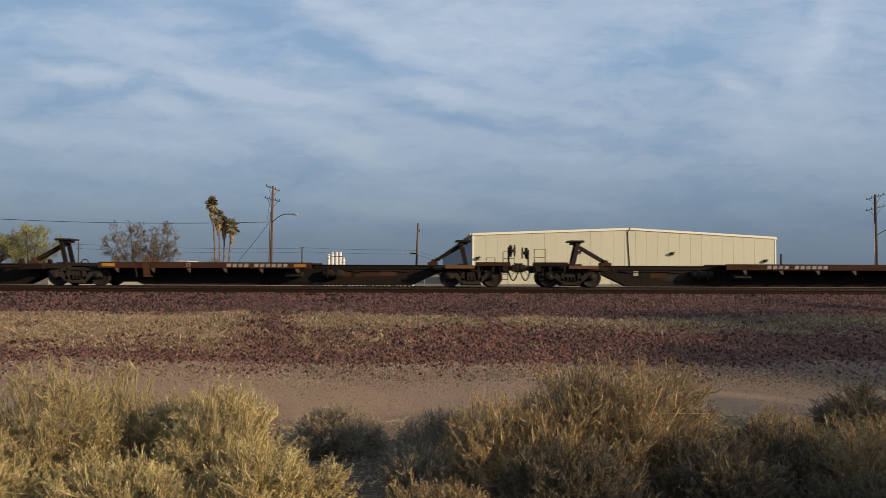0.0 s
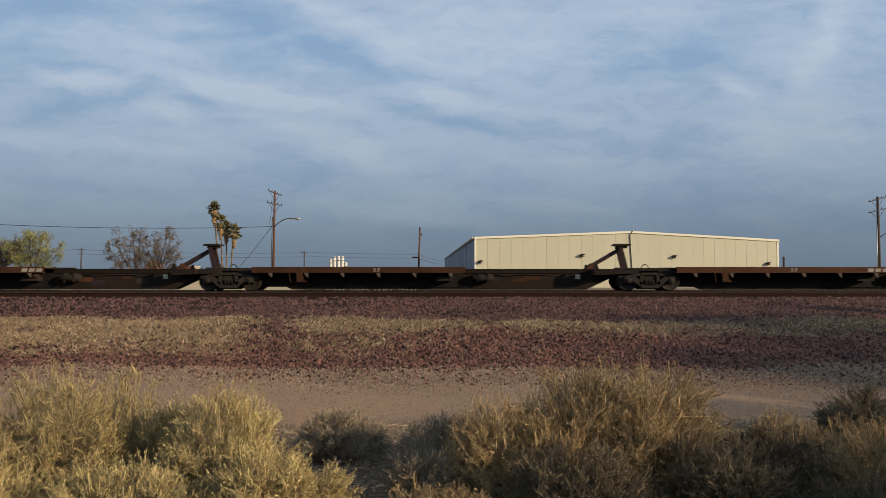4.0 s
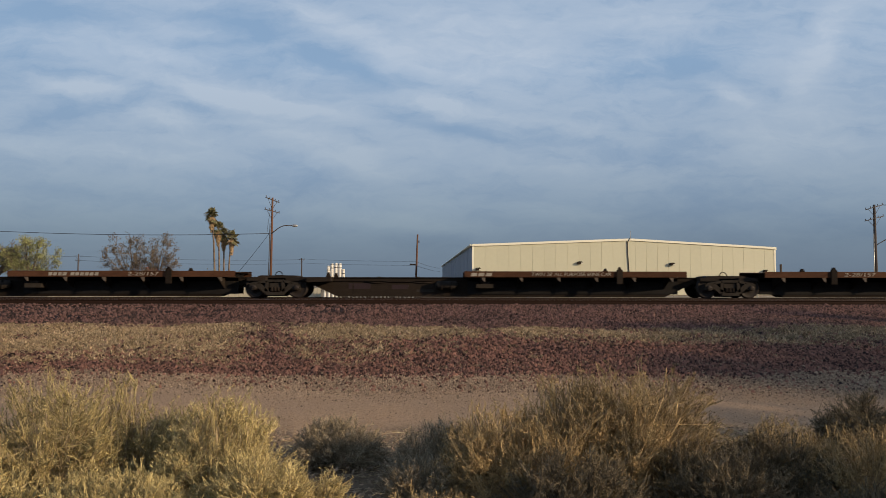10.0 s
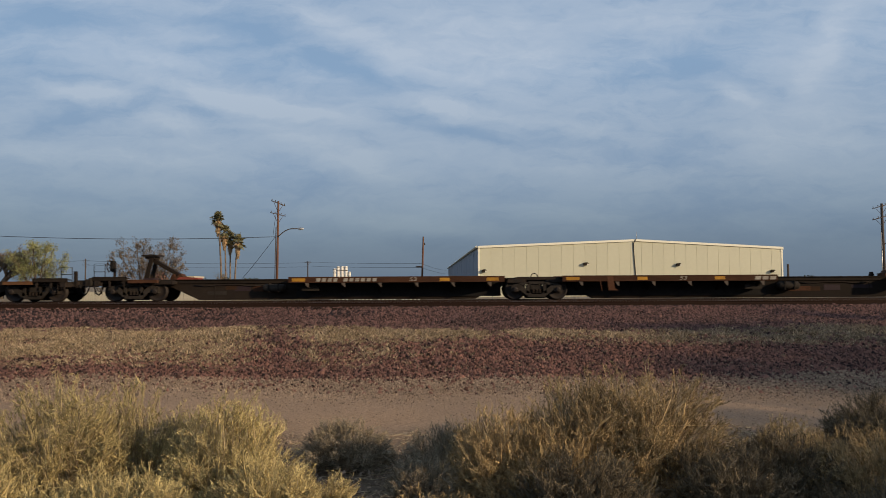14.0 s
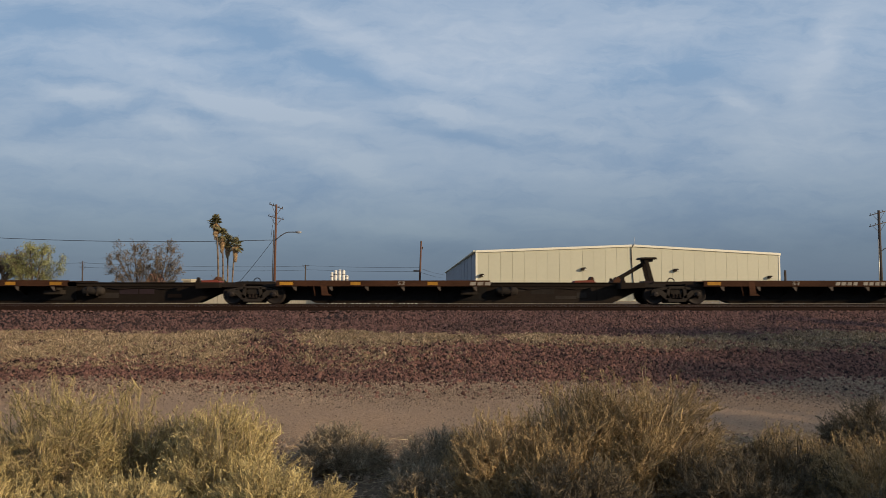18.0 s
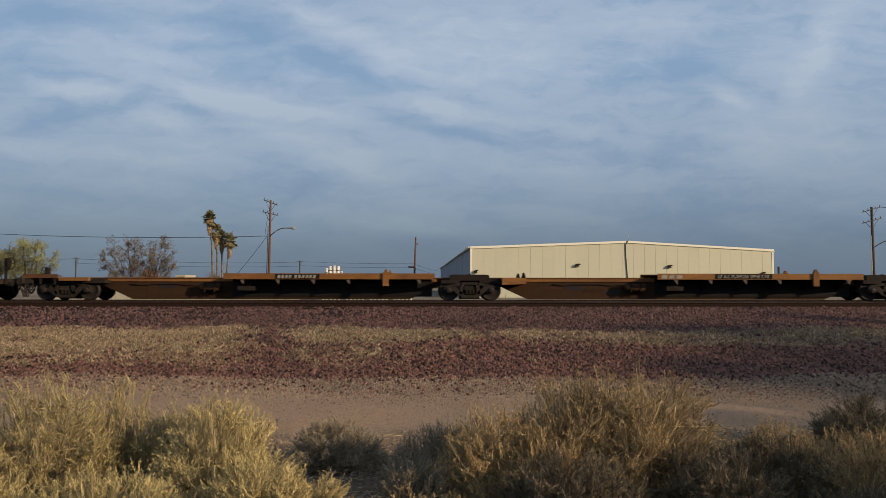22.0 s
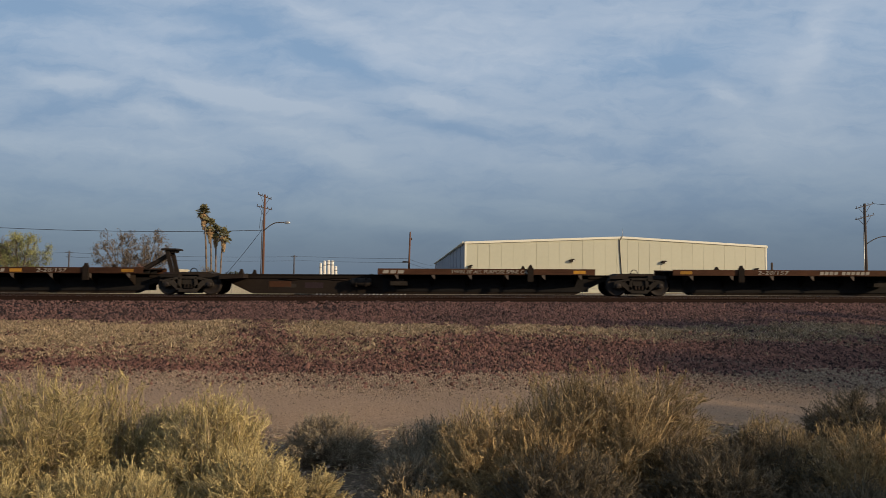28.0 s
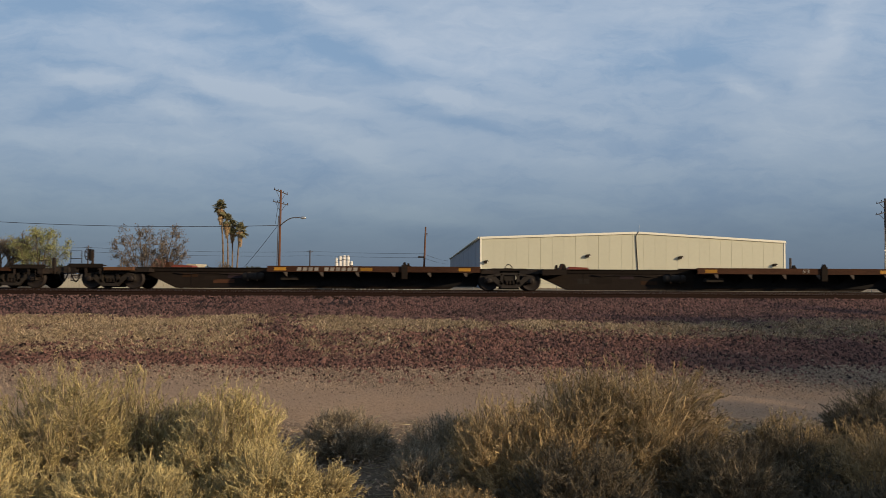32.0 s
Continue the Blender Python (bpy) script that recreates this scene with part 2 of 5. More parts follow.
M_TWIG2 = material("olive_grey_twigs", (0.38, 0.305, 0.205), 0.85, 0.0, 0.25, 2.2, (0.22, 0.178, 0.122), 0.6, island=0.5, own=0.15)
M_WOODY = material("grey_woody_stems", (0.56, 0.44, 0.27), 0.9, 0.0, 0.3, 6.0, (0.20, 0.145, 0.09), 0.5, island=0.3)
M_PANEL = material("cream_metal_cladding", (0.51, 0.495, 0.375), 0.55, 0.0, 0.05, 0.25, (0.47, 0.455, 0.345), 0.4, own=0.02)
M_TRIM = material("pale_trim", (0.7808, 0.7442, 0.6100), 0.5, 0.0, 0.06, 0.5, (0.7076, 0.6710, 0.5368), 0.3)
M_SHADEPANEL = material("shaded_side_cladding", (0.20, 0.225, 0.27), 0.55, 0.0, 0.06, 0.3, (0.17, 0.19, 0.235), 0.4, own=0.03)
M_POLE = material("weathered_pole_timber", (0.15, 0.072, 0.045), 0.9, 0.0, 0.3, 2.0, (0.085, 0.045, 0.032), 0.5, 0.3, 20, (4, 4, 0.4))
M_GREYPOLE = material("grey_pole_timber", (0.0780, 0.0600, 0.0510), 0.9, 0.0, 0.3, 2.0, (0.0480, 0.0390, 0.0330), 0.5, 0.3, 20, (4, 4, 0.4))
M_WIRE = material("dark_cable", (0.03, 0.03, 0.032), 0.7, 0.0, 0.1, 1.0)
M_GALV = material("galvanised_steel", (0.50, 0.50, 0.49), 0.45, 0.6, 0.15, 3.0)
M_SILO = material("white_silo_paint", (0.80, 0.77, 0.70), 0.5, 0.0, 0.06, 0.6, (0.66, 0.62, 0.55), 0.4)
M_BARK = material("grey_brown_bark", (0.17, 0.125, 0.09), 0.9, 0.0, 0.3, 3.0, (0.09, 0.07, 0.05), 0.5, 0.4, 20, (3, 3, 0.6))
M_PALMBARK = material("palm_bark", (0.21, 0.155, 0.11), 0.9, 0.0, 0.3, 2.0, (0.14, 0.10, 0.075), 0.5, 0.4, 8, (1, 1, 5))
M_FROND = material("palm_green", (0.17, 0.155, 0.075), 0.6, 0.0, 0.25, 2.0, (0.15, 0.135, 0.06), 0.5, island=0.35)
M_THATCH = material("dead_frond_tan", (0.42, 0.29, 0.16), 0.9, 0.0, 0.3, 2.0, (0.25, 0.165, 0.09), 0.5, island=0.35)
M_LEAF = material("spring_leaf", (0.27, 0.27, 0.105), 0.7, 0.0, 0.2, 1.2, (0.19, 0.19, 0.075), 0.5, island=0.35)
M_SEED = material("dry_leaf_tufts", (0.30, 0.245, 0.14), 0.8, 0.0, 0.3, 1.5, (0.17, 0.145, 0.085), 0.5, island=0.35)
M_FARLEAF = material("far_dark_foliage", (0.035, 0.042, 0.026), 0.8, 0.0, 0.3, 0.4, (0.06, 0.06, 0.035), 0.5, island=0.3)
M_BRICKROOF = material("brown_shingle", (0.22, 0.10, 0.065), 0.85, 0.0, 0.3, 2.0, (0.14, 0.07, 0.05), 0.5, 0.3, 20)
M_CREAM = material("cream_plaster", (0.50, 0.45, 0.34), 0.8, 0.0, 0.1, 1.0, (0.34, 0.30, 0.22), 0.4)
M_GLASS = material("lamp_lens", (0.65, 0.63, 0.55), 0.2, 0.0, 0.05, 2.0)


def ground_material():
    """Bare earth, road dust, gravel banks and straw, laid out along the railway."""
    m = bpy.data.materials.new("desert_ground")
    m.use_nodes = True
    N = Nodes(m.node_tree)
    bsdf = m.node_tree.nodes["Principled BSDF"]
    tc = N.add("ShaderNodeTexCoord").outputs["Object"]
    sep = N.add("ShaderNodeSeparateXYZ")
    N.put(sep.inputs[0], tc)
    yy = sep.outputs[1]
    wob = N.noise(N.mapped(tc, scale=(0.35, 0.5, 1)), 1.0, 5, 0.65)
    ragged = N.noise(tc, 2.2, 5, 0.7)
    y1 = N.math("ADD", yy, N.math("MULTIPLY_ADD", wob, 2.6, -1.3))
    y1 = N.math("ADD", y1, N.math("MULTIPLY_ADD", ragged, 1.6, -0.8))
    f = N.math("DIVIDE", y1, 40.0, clamp=True)
    soil, dust, fines = (0.22, 0.155, 0.10), (0.41, 0.272, 0.170), (0.33, 0.225, 0.145)
    # bank and ballast ground near black, to stand for shade between the stones
    bank, straw, shaded_bal, far = (0.058, 0.030, 0.023), (0.13, 0.092, 0.058), (0.020, 0.012, 0.010), (0.27, 0.21, 0.14)
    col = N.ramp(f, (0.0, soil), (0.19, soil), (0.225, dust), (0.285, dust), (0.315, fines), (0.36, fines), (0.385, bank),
                 (0.425, bank), (0.45, straw), (0.485, straw), (0.51, shaded_bal), (0.93, shaded_bal), (0.97, far))
    mats = N.ramp(N.noise(N.mapped(tc, scale=(1.0, 1.6, 1)), 1.1, 5, 0.65), (0.40, 0.0), (0.54, 1.0))
    band = N.ramp(N.math("DIVIDE", yy, 40.0), (0.37, 0.0), (0.42, 0.8), (0.495, 0.8), (0.515, 0.0))
    col = N.mix(N.math("MULTIPLY", mats, band), col, (0.24, 0.18, 0.11))
    fine = N.noise(tc, 28.0, 4, 0.7)
    speck = N.noise(tc, 70.0, 3, 0.6)
    g = N.math("ADD", N.math("MULTIPLY_ADD", fine, 1.5, -0.25), N.math("MULTIPLY_ADD", speck, 1.4, -0.2))
    g = N.math("MAXIMUM", g, 0.25)
    cc = N.add("ShaderNodeCombineColor")
    for i in range(3):
        N.put(cc.inputs[i], N.math("MULTIPLY", g, 0.95))
    col = N.mix(1.0, col, cc.outputs[0], "MULTIPLY")
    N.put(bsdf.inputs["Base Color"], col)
    bsdf.inputs["Roughness"].default_value = 0.95
    bsdf.inputs["Specular IOR Level"].default_value = 0.15
    b = N.add("ShaderNodeBump")
    b.inputs["Strength"].default_value = 0.7
    b.inputs["Distance"].default_value = 0.03
    N.put(b.inputs["Height"], N.math("ADD", fine, N.math("MULTIPLY", speck, 0.5)))
    N.put(bsdf.inputs["Normal"], b.outputs[0])
    return m


M_GROUND = ground_material()


# ---------------------------------------------------------------- mesh helpers
class Geo:
    """Collects plain mesh pieces; mesh() makes one mesh of them."""

    def __init__(self):
        self.v, self.f, self.smooth = [], [], []

    def raw(self, verts, faces, smooth=False):
        n = len(self.v)
        self.v += [tuple(p) for p in verts]
        self.f += [tuple(i + n for i in q) for q in faces]
        self.smooth += [smooth] * len(faces)
        return self

    def box(self, x0, x1, y0, y1, z0, z1):
        return self.prism([(x0, z0), (x1, z0), (x1, z1), (x0, z1)], y0, y1)

    def prism(self, poly, y0, y1):
        """An outline in x and z (counter-clockwise seen from -y), from y0 to y1."""
        n = len(poly)
        vs = [(x, y0, z) for x, z in poly] + [(x, y1, z) for x, z in poly]
        fs = [tuple(range(n)), tuple(range(2 * n - 1, n - 1, -1))]
        fs += [((i + 1) % n, i, n + i, n + (i + 1) % n) for i in range(n)]
        return self.raw(vs, fs)

    def tube(self, p, q, r, r2=None, n=6, smooth=True):
        p, q = Vector(p), Vector(q)
        r2 = r if r2 is None else r2
        d = (q - p).normalized()
        a = d.orthogonal().normalized()
        b = d.cross(a)
        vs = []
        for c, rr in ((p, r), (q, r2)):
            for i in range(n):
                t = 2 * math.pi * i / n
                vs.append(c + (a * math.cos(t) + b * math.sin(t)) * rr)
        k = len(self.v)
        self.v += [tuple(x) for x in vs]
        for i in range(n):
            self.f.append((k + i, k + (i + 1) % n, k + n + (i + 1) % n, k + n + i))
            self.smooth.append(smooth)
        self.f.append(tuple(k + i for i in range(n - 1, -1, -1)))
        self.f.append(tuple(k + n + i for i in range(n)))
        self.smooth += [False, False]
        return self

    def path(self, pts, r, n=6):
        """A bent rod through the points, as one closed sweep."""
        pts = [Vector(p) for p in pts]
        vs, fs, a = [], [], None
        for k, p in enumerate(pts):
            d = (pts[min(k + 1, len(pts) - 1)] - pts[max(k - 1, 0)]).normalized()
            a = d.orthogonal().normalized() if a is None else (a - d * a.dot(d)).normalized()
            b = d.cross(a)
            vs += [p + (a * math.cos(2 * math.pi * i / n) + b * math.sin(2 * math.pi * i / n)) * r for i in range(n)]
        for k in range(len(pts) - 1):
            for i in range(n):
                j = (i + 1) % n
                fs.append((k * n + i, k * n + j, (k + 1) * n + j, (k + 1) * n + i))
        self.raw(vs, fs, True)
        m = len(self.v) - len(vs)
        self.f += [tuple(m + i for i in range(n - 1, -1, -1)), tuple(m + len(vs) - n + i for i in range(n))]
        self.smooth += [False, False]
        return self

    def lathe(self, prof, centre, axis="y", n=20):
        """prof: (radius, along) pairs, turned round an axis through centre."""
        vs, fs = [], []
        for r, a in prof:
            for i in range(n):
                t = 2 * math.pi * i / n
                c, s = r * math.cos(t), r * math.sin(t)
                p = {"y": (c, a, s), "z": (c, s, a), "x": (a, c, s)}[axis]
                vs.append((p[0] + centre[0], p[1] + centre[1], p[2] + centre[2]))
        for k in range(len(prof) - 1):
            for i in range(n):
                j = (i + 1) % n
                fs.append((k * n + i, k * n + j, (k + 1) * n + j, (k + 1) * n + i))
        fs.append(tuple(range(n - 1, -1, -1)))
        fs.append(tuple((len(prof) - 1) * n + i for i in range(n)))
        return self.raw(vs, fs, True)

    def mesh(self, name, mat):
        me = bpy.data.meshes.new(name)
        me.from_pydata(self.v, [], self.f)
        me.polygons.foreach_set("use_smooth", self.smooth)
        me.materials.append(mat)
        me.update()
        if len(me.polygons) < 6000:
            bm = bmesh.new()
            bm.from_mesh(me)
            bmesh.ops.recalc_face_normals(bm, faces=bm.faces)
            bm.to_mesh(me)
            bm.free()
        return me


def part(name, geo, mat, parent, label="", at=None):
    """One mesh object under a thing or a part. geo may be a finished mesh, shared between alike parts."""
    ob = new(name, geo if isinstance(geo, bpy.types.Mesh) else geo.mesh(name, mat))
    ob.parent = parent
    if at is not None:
        ob.location = at
    return tagged(ob, label)


def thing(name, label, category, at=(0, 0, 0), group="", kind="", geo=None, mat=None):
    ob = new(name, geo.mesh(name, mat) if geo else None)
    ob.location = at
    return tagged(ob, label, category, group, kind)


def quick_mesh(name, verts, faces, mat):
    """Large joined meshes straight from arrays; faces all have the same number of corners."""
    me = bpy.data.meshes.new(name)
    verts, faces = np.asarray(verts, dtype=np.float32), np.asarray(faces, dtype=np.int32)
    nf, k = faces.shape
    me.vertices.add(len(verts))
    me.vertices.foreach_set("co", verts.ravel())
    me.loops.add(nf * k)
    me.loops.foreach_set("vertex_index", faces.ravel())
    me.polygons.add(nf)
    me.polygons.foreach_set("loop_start", np.arange(0, nf * k, k, dtype=np.int32))
    me.materials.append(mat)
    me.update(calc_edges=True)
    me.validate()
    return me


# ---------------------------------------------------------------- ground
RAIL_Z = 1.07
PROFILE_Y = (-80, 3, 7, 12.5, 14.4, 16.0, 18.4, 20.0, 22.2, 24.0, 26.1, 26.5, 34.2, 36.5, 40.0, 60.0, 4000)
PROFILE_Z = (0, 0, 0, 0.0, 0.03, 0.20, 0.45, 0.50, 0.57, 0.69, 0.865, 0.80, 0.80, 0.45, 0.25, 0.15, 0.1)


def ground_z(x, y):
    """Height of the ground: a flat verge, a bank, a straw bench and the ballast shoulder."""
    z = np.interp(y, PROFILE_Y, PROFILE_Z)
    near = np.clip((y - 1) / 3, 0, 1) * np.clip((25.5 - y) / 2.5, 0, 1)
    lumps = (np.sin(x * 0.9 + 1.3 * np.sin(y * 0.5)) * 0.035 + np.sin(x * 0.37 + y * 0.8) * 0.04
             + np.sin(x * 2.3 + 2.0 * np.sin(y * 1.7)) * 0.015)
    return z + lumps * near


def build_ground():
    xs = np.unique(np.concatenate([np.linspace(-3000, -120, 12), np.linspace(-120, -24, 24), np.arange(-24, 24.1, 0.3),
                                   np.linspace(24, 120, 24), np.linspace(120, 3000, 12)]))
    ys = np.unique(np.concatenate([np.linspace(-300, -10, 12), np.arange(-10, 40.1, 0.25), np.linspace(40, 140, 20),
                                   np.linspace(140, 4000, 24)]))
    gx, gy = np.meshgrid(xs, ys)
    v = np.stack([gx, gy, ground_z(gx, gy)], -1).reshape(-1, 3)
    nx, ny = len(xs), len(ys)
    i = (np.arange(ny - 1)[:, None] * nx + np.arange(nx - 1)[None, :]).ravel()
    f = np.stack([i, i + 1, i + nx + 1, i + nx], -1)
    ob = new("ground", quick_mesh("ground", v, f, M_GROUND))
    tagged(ob, "dusty desert ground with a gravel bank beside the railway", "ground", kind="structure")


build_ground()
rng = np.random.default_rng(7)


def stones(name, label, n, x0, x1, y0, y1, size, mat, density=None):
    """Angular loose stones strewn over a strip of ground, one joined mesh."""
    y = rng.uniform(y0, y1, n)
    half = 1.0 + 0.62 * y
    x = rng.uniform(-1, 1, n) * half
    if density is not None:
        keep = rng.uniform(0, 1, n) < density(x, y)
        x, y = x[keep], y[keep]
        n = len(x)
    s = size * rng.lognormal(0, 0.26, n)
    base = np.array([(-1, -0.75, -0.4), (1, -0.75, -0.4), (1, 0.75, -0.4), (-1, 0.75, -0.4), (-0.42, -0.1, 0.85), (0.42, 0.1, 0.85)], float)
    q = base[None] * rng.uniform(0.7, 1.2, (n, 6, 1)) + rng.uniform(-0.24, 0.24, (n, 6, 3))
    a, b = rng.uniform(0, 2 * np.pi, n), rng.normal(0, 0.22, n)[:, None]
    c, t = np.cos(a)[:, None], np.sin(a)[:, None]
    q[..., 2] += b * q[..., 0]
    q = np.stack([q[..., 0] * c - q[..., 1] * t, q[..., 0] * t + q[..., 1] * c, q[..., 2]], -1) * s[:, None, None] * 0.5
    z = np.maximum(ground_z(x, y), np.where(y > 26.28, 0.885, 0.0)) + s * 0.24
    v = (q + np.stack([x, y, z], -1)[:, None, :]).reshape(-1, 3)
    tri = np.array([(0, 1, 5), (0, 5, 4), (2, 3, 4), (2, 4, 5), (1, 2, 5), (3, 0, 4)])
    f = (tri[None] + (np.arange(n) * 6)[:, None, None]).reshape(-1, 3)
    ob = new(name, quick_mesh(name, v, f, mat))
    return tagged(ob, label, "gravel", kind="stuff")


LATTICE = np.random.default_rng(3).uniform(0, 1, (64, 64))


def lattice(x, y):
    """Smooth value noise from 0 to 1 with cells of one unit."""
    i, j = np.floor(x).astype(int), np.floor(y).astype(int)
    fx, fy = x - i, y - j
    fx, fy = fx * fx * (3 - 2 * fx), fy * fy * (3 - 2 * fy)
    i0, i1, j0, j1 = i % 64, (i + 1) % 64, j % 64, (j + 1) % 64
    a = LATTICE[i0, j0] * (1 - fx) + LATTICE[i1, j0] * fx
    b = LATTICE[i0, j1] * (1 - fx) + LATTICE[i1, j1] * fx
    return a * (1 - fy) + b * fy


def patchy(x, y):
    """Uneven cover in clumps drawn out along the slope."""
    n = 0.5 * lattice(x * 0.9 + 7, y * 1.4) + 0.3 * lattice(x * 2.1, y * 3.2 + 5) + 0.2 * lattice(x * 4.5, y * 7.0)
    return np.clip((n - 0.3) / 0.4, 0, 1)


def straw(x, y):
    """Where the straw lies: all along the bench, and down the bank away from the bare rubble."""
    bench = np.clip((y - 16.6) / 1.5, 0, 1) * np.clip((19.9 + 1.0 * lattice(x * 0.7, y * 0.5) - y) / 0.7, 0, 1)
    slope = np.clip((-0.5 - x + 1.5 * np.sin(y * 1.3)) / 4.0, 0, 1) * np.clip((y - 14.4) / 2.4, 0, 1)
    bare = np.exp(-((x + 4.2 + 0.25 * (y - 18)) / 1.0) ** 2) + 0.8 * np.exp(-((x - 1.2) / 0.45) ** 2)
    thin = 1 - 0.12 * np.clip((x - 0.5) / 3.0, 0, 1)
    right = np.clip((x + 1.5) / 2.0, 0, 1)
    clump = 0.38 - 0.16 * right + (1.0 - 0.2 * right) * patchy(x, y) + 0.8 * (lattice(x * 3.3, y * 2.0) - 0.36)
    return np.clip(np.maximum(bench, slope) * clump * (1 - 0.9 * np.clip(bare, 0, 1)) * thin, 0.015, 1)


stones("ballast_stones", "broken maroon ballast on the track shoulder", 80000, -18, 18, 19.3, 26.75, 0.066, M_BALLAST,
       lambda x, y: np.clip((y - 19.2) / 1.2, 0.0, 1) * (1 - 0.8 * straw(x, y)))
stones("bank_stones", "dark maroon rubble strewn over the bank", 92000, -13, 13, 13.2, 19.2, 0.051, M_BANK,
       lambda x, y: np.clip(1.15 - np.abs(y - 15.6) / 2.8, 0.12, 1) * np.clip((y - 13.2) / 1.0, 0, 1) * (1 - 0.8 * straw(x, y)))
stones("bench_stones", "scattered maroon stones among straw", 22000, -15, 15, 17.5, 20.3, 0.046, M_BALLAST,
       lambda x, y: np.clip(0.9 - straw(x, y), 0.10, 1))
stones("verge_gravel", "brown gravel scattered beside the dirt road", 72000, -10, 10, 10.4, 15.4, 0.022, M_GRAVEL,
       lambda x, y: np.clip((y - 10.6) / 2.4, 0.08, 1))
stones("soil_stones", "pale and dark pebbles on the soil between shrubs", 7000, -5, 5, 4.4, 8.6, 0.022, M_GRAVEL)
stones("road_pebbles", "small pebbles on the dirt road", 9000, -10, 10, 6.0, 11.8, 0.014, M_GRAVEL)
stones("road_rubble", "maroon stones washed onto the verge", 7000, -10, 10, 11.5, 15.0, 0.042, M_BANK,
       lambda x, y: np.clip((y - 11.0) / 4.0, 0.05, 1))


def blades(name, label, n, y0, y1, height, width, mat, density=None, lean=0.9):
    """Dry grass: thin bent blades in tufts, one joined mesh."""
    nt = n // 14
    ty = rng.uniform(y0, y1, nt)
    tx = rng.uniform(-1, 1, nt) * (1.0 + 0.62 * ty)
    if density is not None:
        k = rng.uniform(0, 1, nt) < density(tx, ty)
        tx, ty = tx[k], ty[k]
        nt = len(tx)
    n = nt * 14
    x = np.repeat(tx, 14) + rng.normal(0, 0.05, n)
    y = np.repeat(ty, 14) + rng.normal(0, 0.05, n)
    h = height * np.repeat(rng.lognormal(0, 0.3, nt), 14) * rng.uniform(0.5, 1.2, n)
    a = rng.uniform(0, 2 * np.pi, n)
    l = rng.uniform(0.2, lean, n) * h
    side = rng.uniform(0, 2 * np.pi, n)
    w = width * rng.uniform(0.6, 1.2, n)
    z = ground_z(x, y) - 0.01
    sx, sy = np.cos(side) * w / 2, np.sin(side) * w / 2
    dx, dy = np.cos(a) * l, np.sin(a) * l
    p0 = np.stack([x - sx, y - sy, z], -1)
    p1 = np.stack([x + sx, y + sy, z], -1)
    p2 = np.stack([x + dx * 0.45 + sx * 0.7, y + dy * 0.45 + sy * 0.7, z + h * 0.65], -1)
    p3 = np.stack([x + dx * 0.45 - sx * 0.7, y + dy * 0.45 - sy * 0.7, z + h * 0.65], -1)
    p4 = np.stack([x + dx, y + dy, z + h * 0.9], -1)
    v = np.stack([p0, p1, p2, p3, p4], 1).reshape(-1, 3)
    tri = np.array([(0, 1, 2), (0, 2, 3), (3, 2, 4)])
    f = (tri[None] + (np.arange(n) * 5)[:, None, None]).reshape(-1, 3)
    ob = new(name, quick_mesh(name, v, f, mat))
    return tagged(ob, label, "grass", kind="stuff")


blades("dry_grass", "short dry straw grass on the bench below the track", 400000, 14.4, 20.4, 0.062, 0.026, M_GRASS, straw, lean=1.6)


# ---------------------------------------------------------------- railway tracks
def build_track(yc, label):
    tr = thing("railway_track", label, "railway track", (0, yc, RAIL_Z + (0.025 if yc < 30 else 0)), kind="structure")
    rail = Geo()
    prof = [(-0.075, -0.18), (0.075, -0.18), (0.075, -0.165), (0.012, -0.14), (0.010, -0.05), (0.036, -0.035), (0.036, -0.004),
            (-0.036, -0.004), (-0.036, -0.035), (-0.010, -0.05), (-0.012, -0.14), (-0.075, -0.165)]
    n = len(prof)
    vs = [(-470, y, z) for y, z in prof] + [(470, y, z) for y, z in prof]
    rail.raw(vs, [tuple(range(n)), tuple(range(2 * n - 1, n - 1, -1))] + [((i + 1) % n, i, n + i, n + (i + 1) % n) for i in range(n)])
    rm = rail.mesh("rail", M_RAIL)
    head = Geo().box(-470, 470, -0.033, 0.033, -0.004, 0.0).mesh("railhead", M_RAILTOP)
    for s in (-1, 1):
        r = part("rail", rm, None, tr, "rusty steel rail", (0, s * 0.7535, 0))
        part("railhead", head, None, r, "polished running surface")
    tie = Geo().box(-0.115, 0.115, -1.3, 1.3, -0.36, -0.185).mesh("sleeper", M_TIE)
    plate = Geo().box(-0.1, 0.1, -0.17, 0.17, -0.186, -0.165)
    for s in (-0.11, 0.11):
        plate.tube((0.05, s, -0.17), (0.05, s, -0.13), 0.016, n=6)
        plate.tube((-0.05, s, -0.17), (-0.05, s, -0.13), 0.016, n=6)
    pm = plate.mesh("tie_plate", M_RAIL)
    k = 0
    for i in range(-31, 32):
        t = part("sleeper", tie, None, tr, at=(i * 0.59, random.uniform(-0.03, 0.03), random.uniform(-0.01, 0.008)))
        t.rotation_euler[2] = random.uniform(-0.02, 0.02)
        if yc < 30:
            part("tie_plate", pm, None, t, at=(0, -0.7535, 0))
    rest = Geo()
    for i in list(range(-200, -31)) + list(range(32, 200)):
        rest.box(i * 0.59 - 0.115, i * 0.59 + 0.115, -1.3, 1.3, -0.36, -0.185)
    tagged(part("sleepers", rest, M_TIE, tr), kind="stuff")


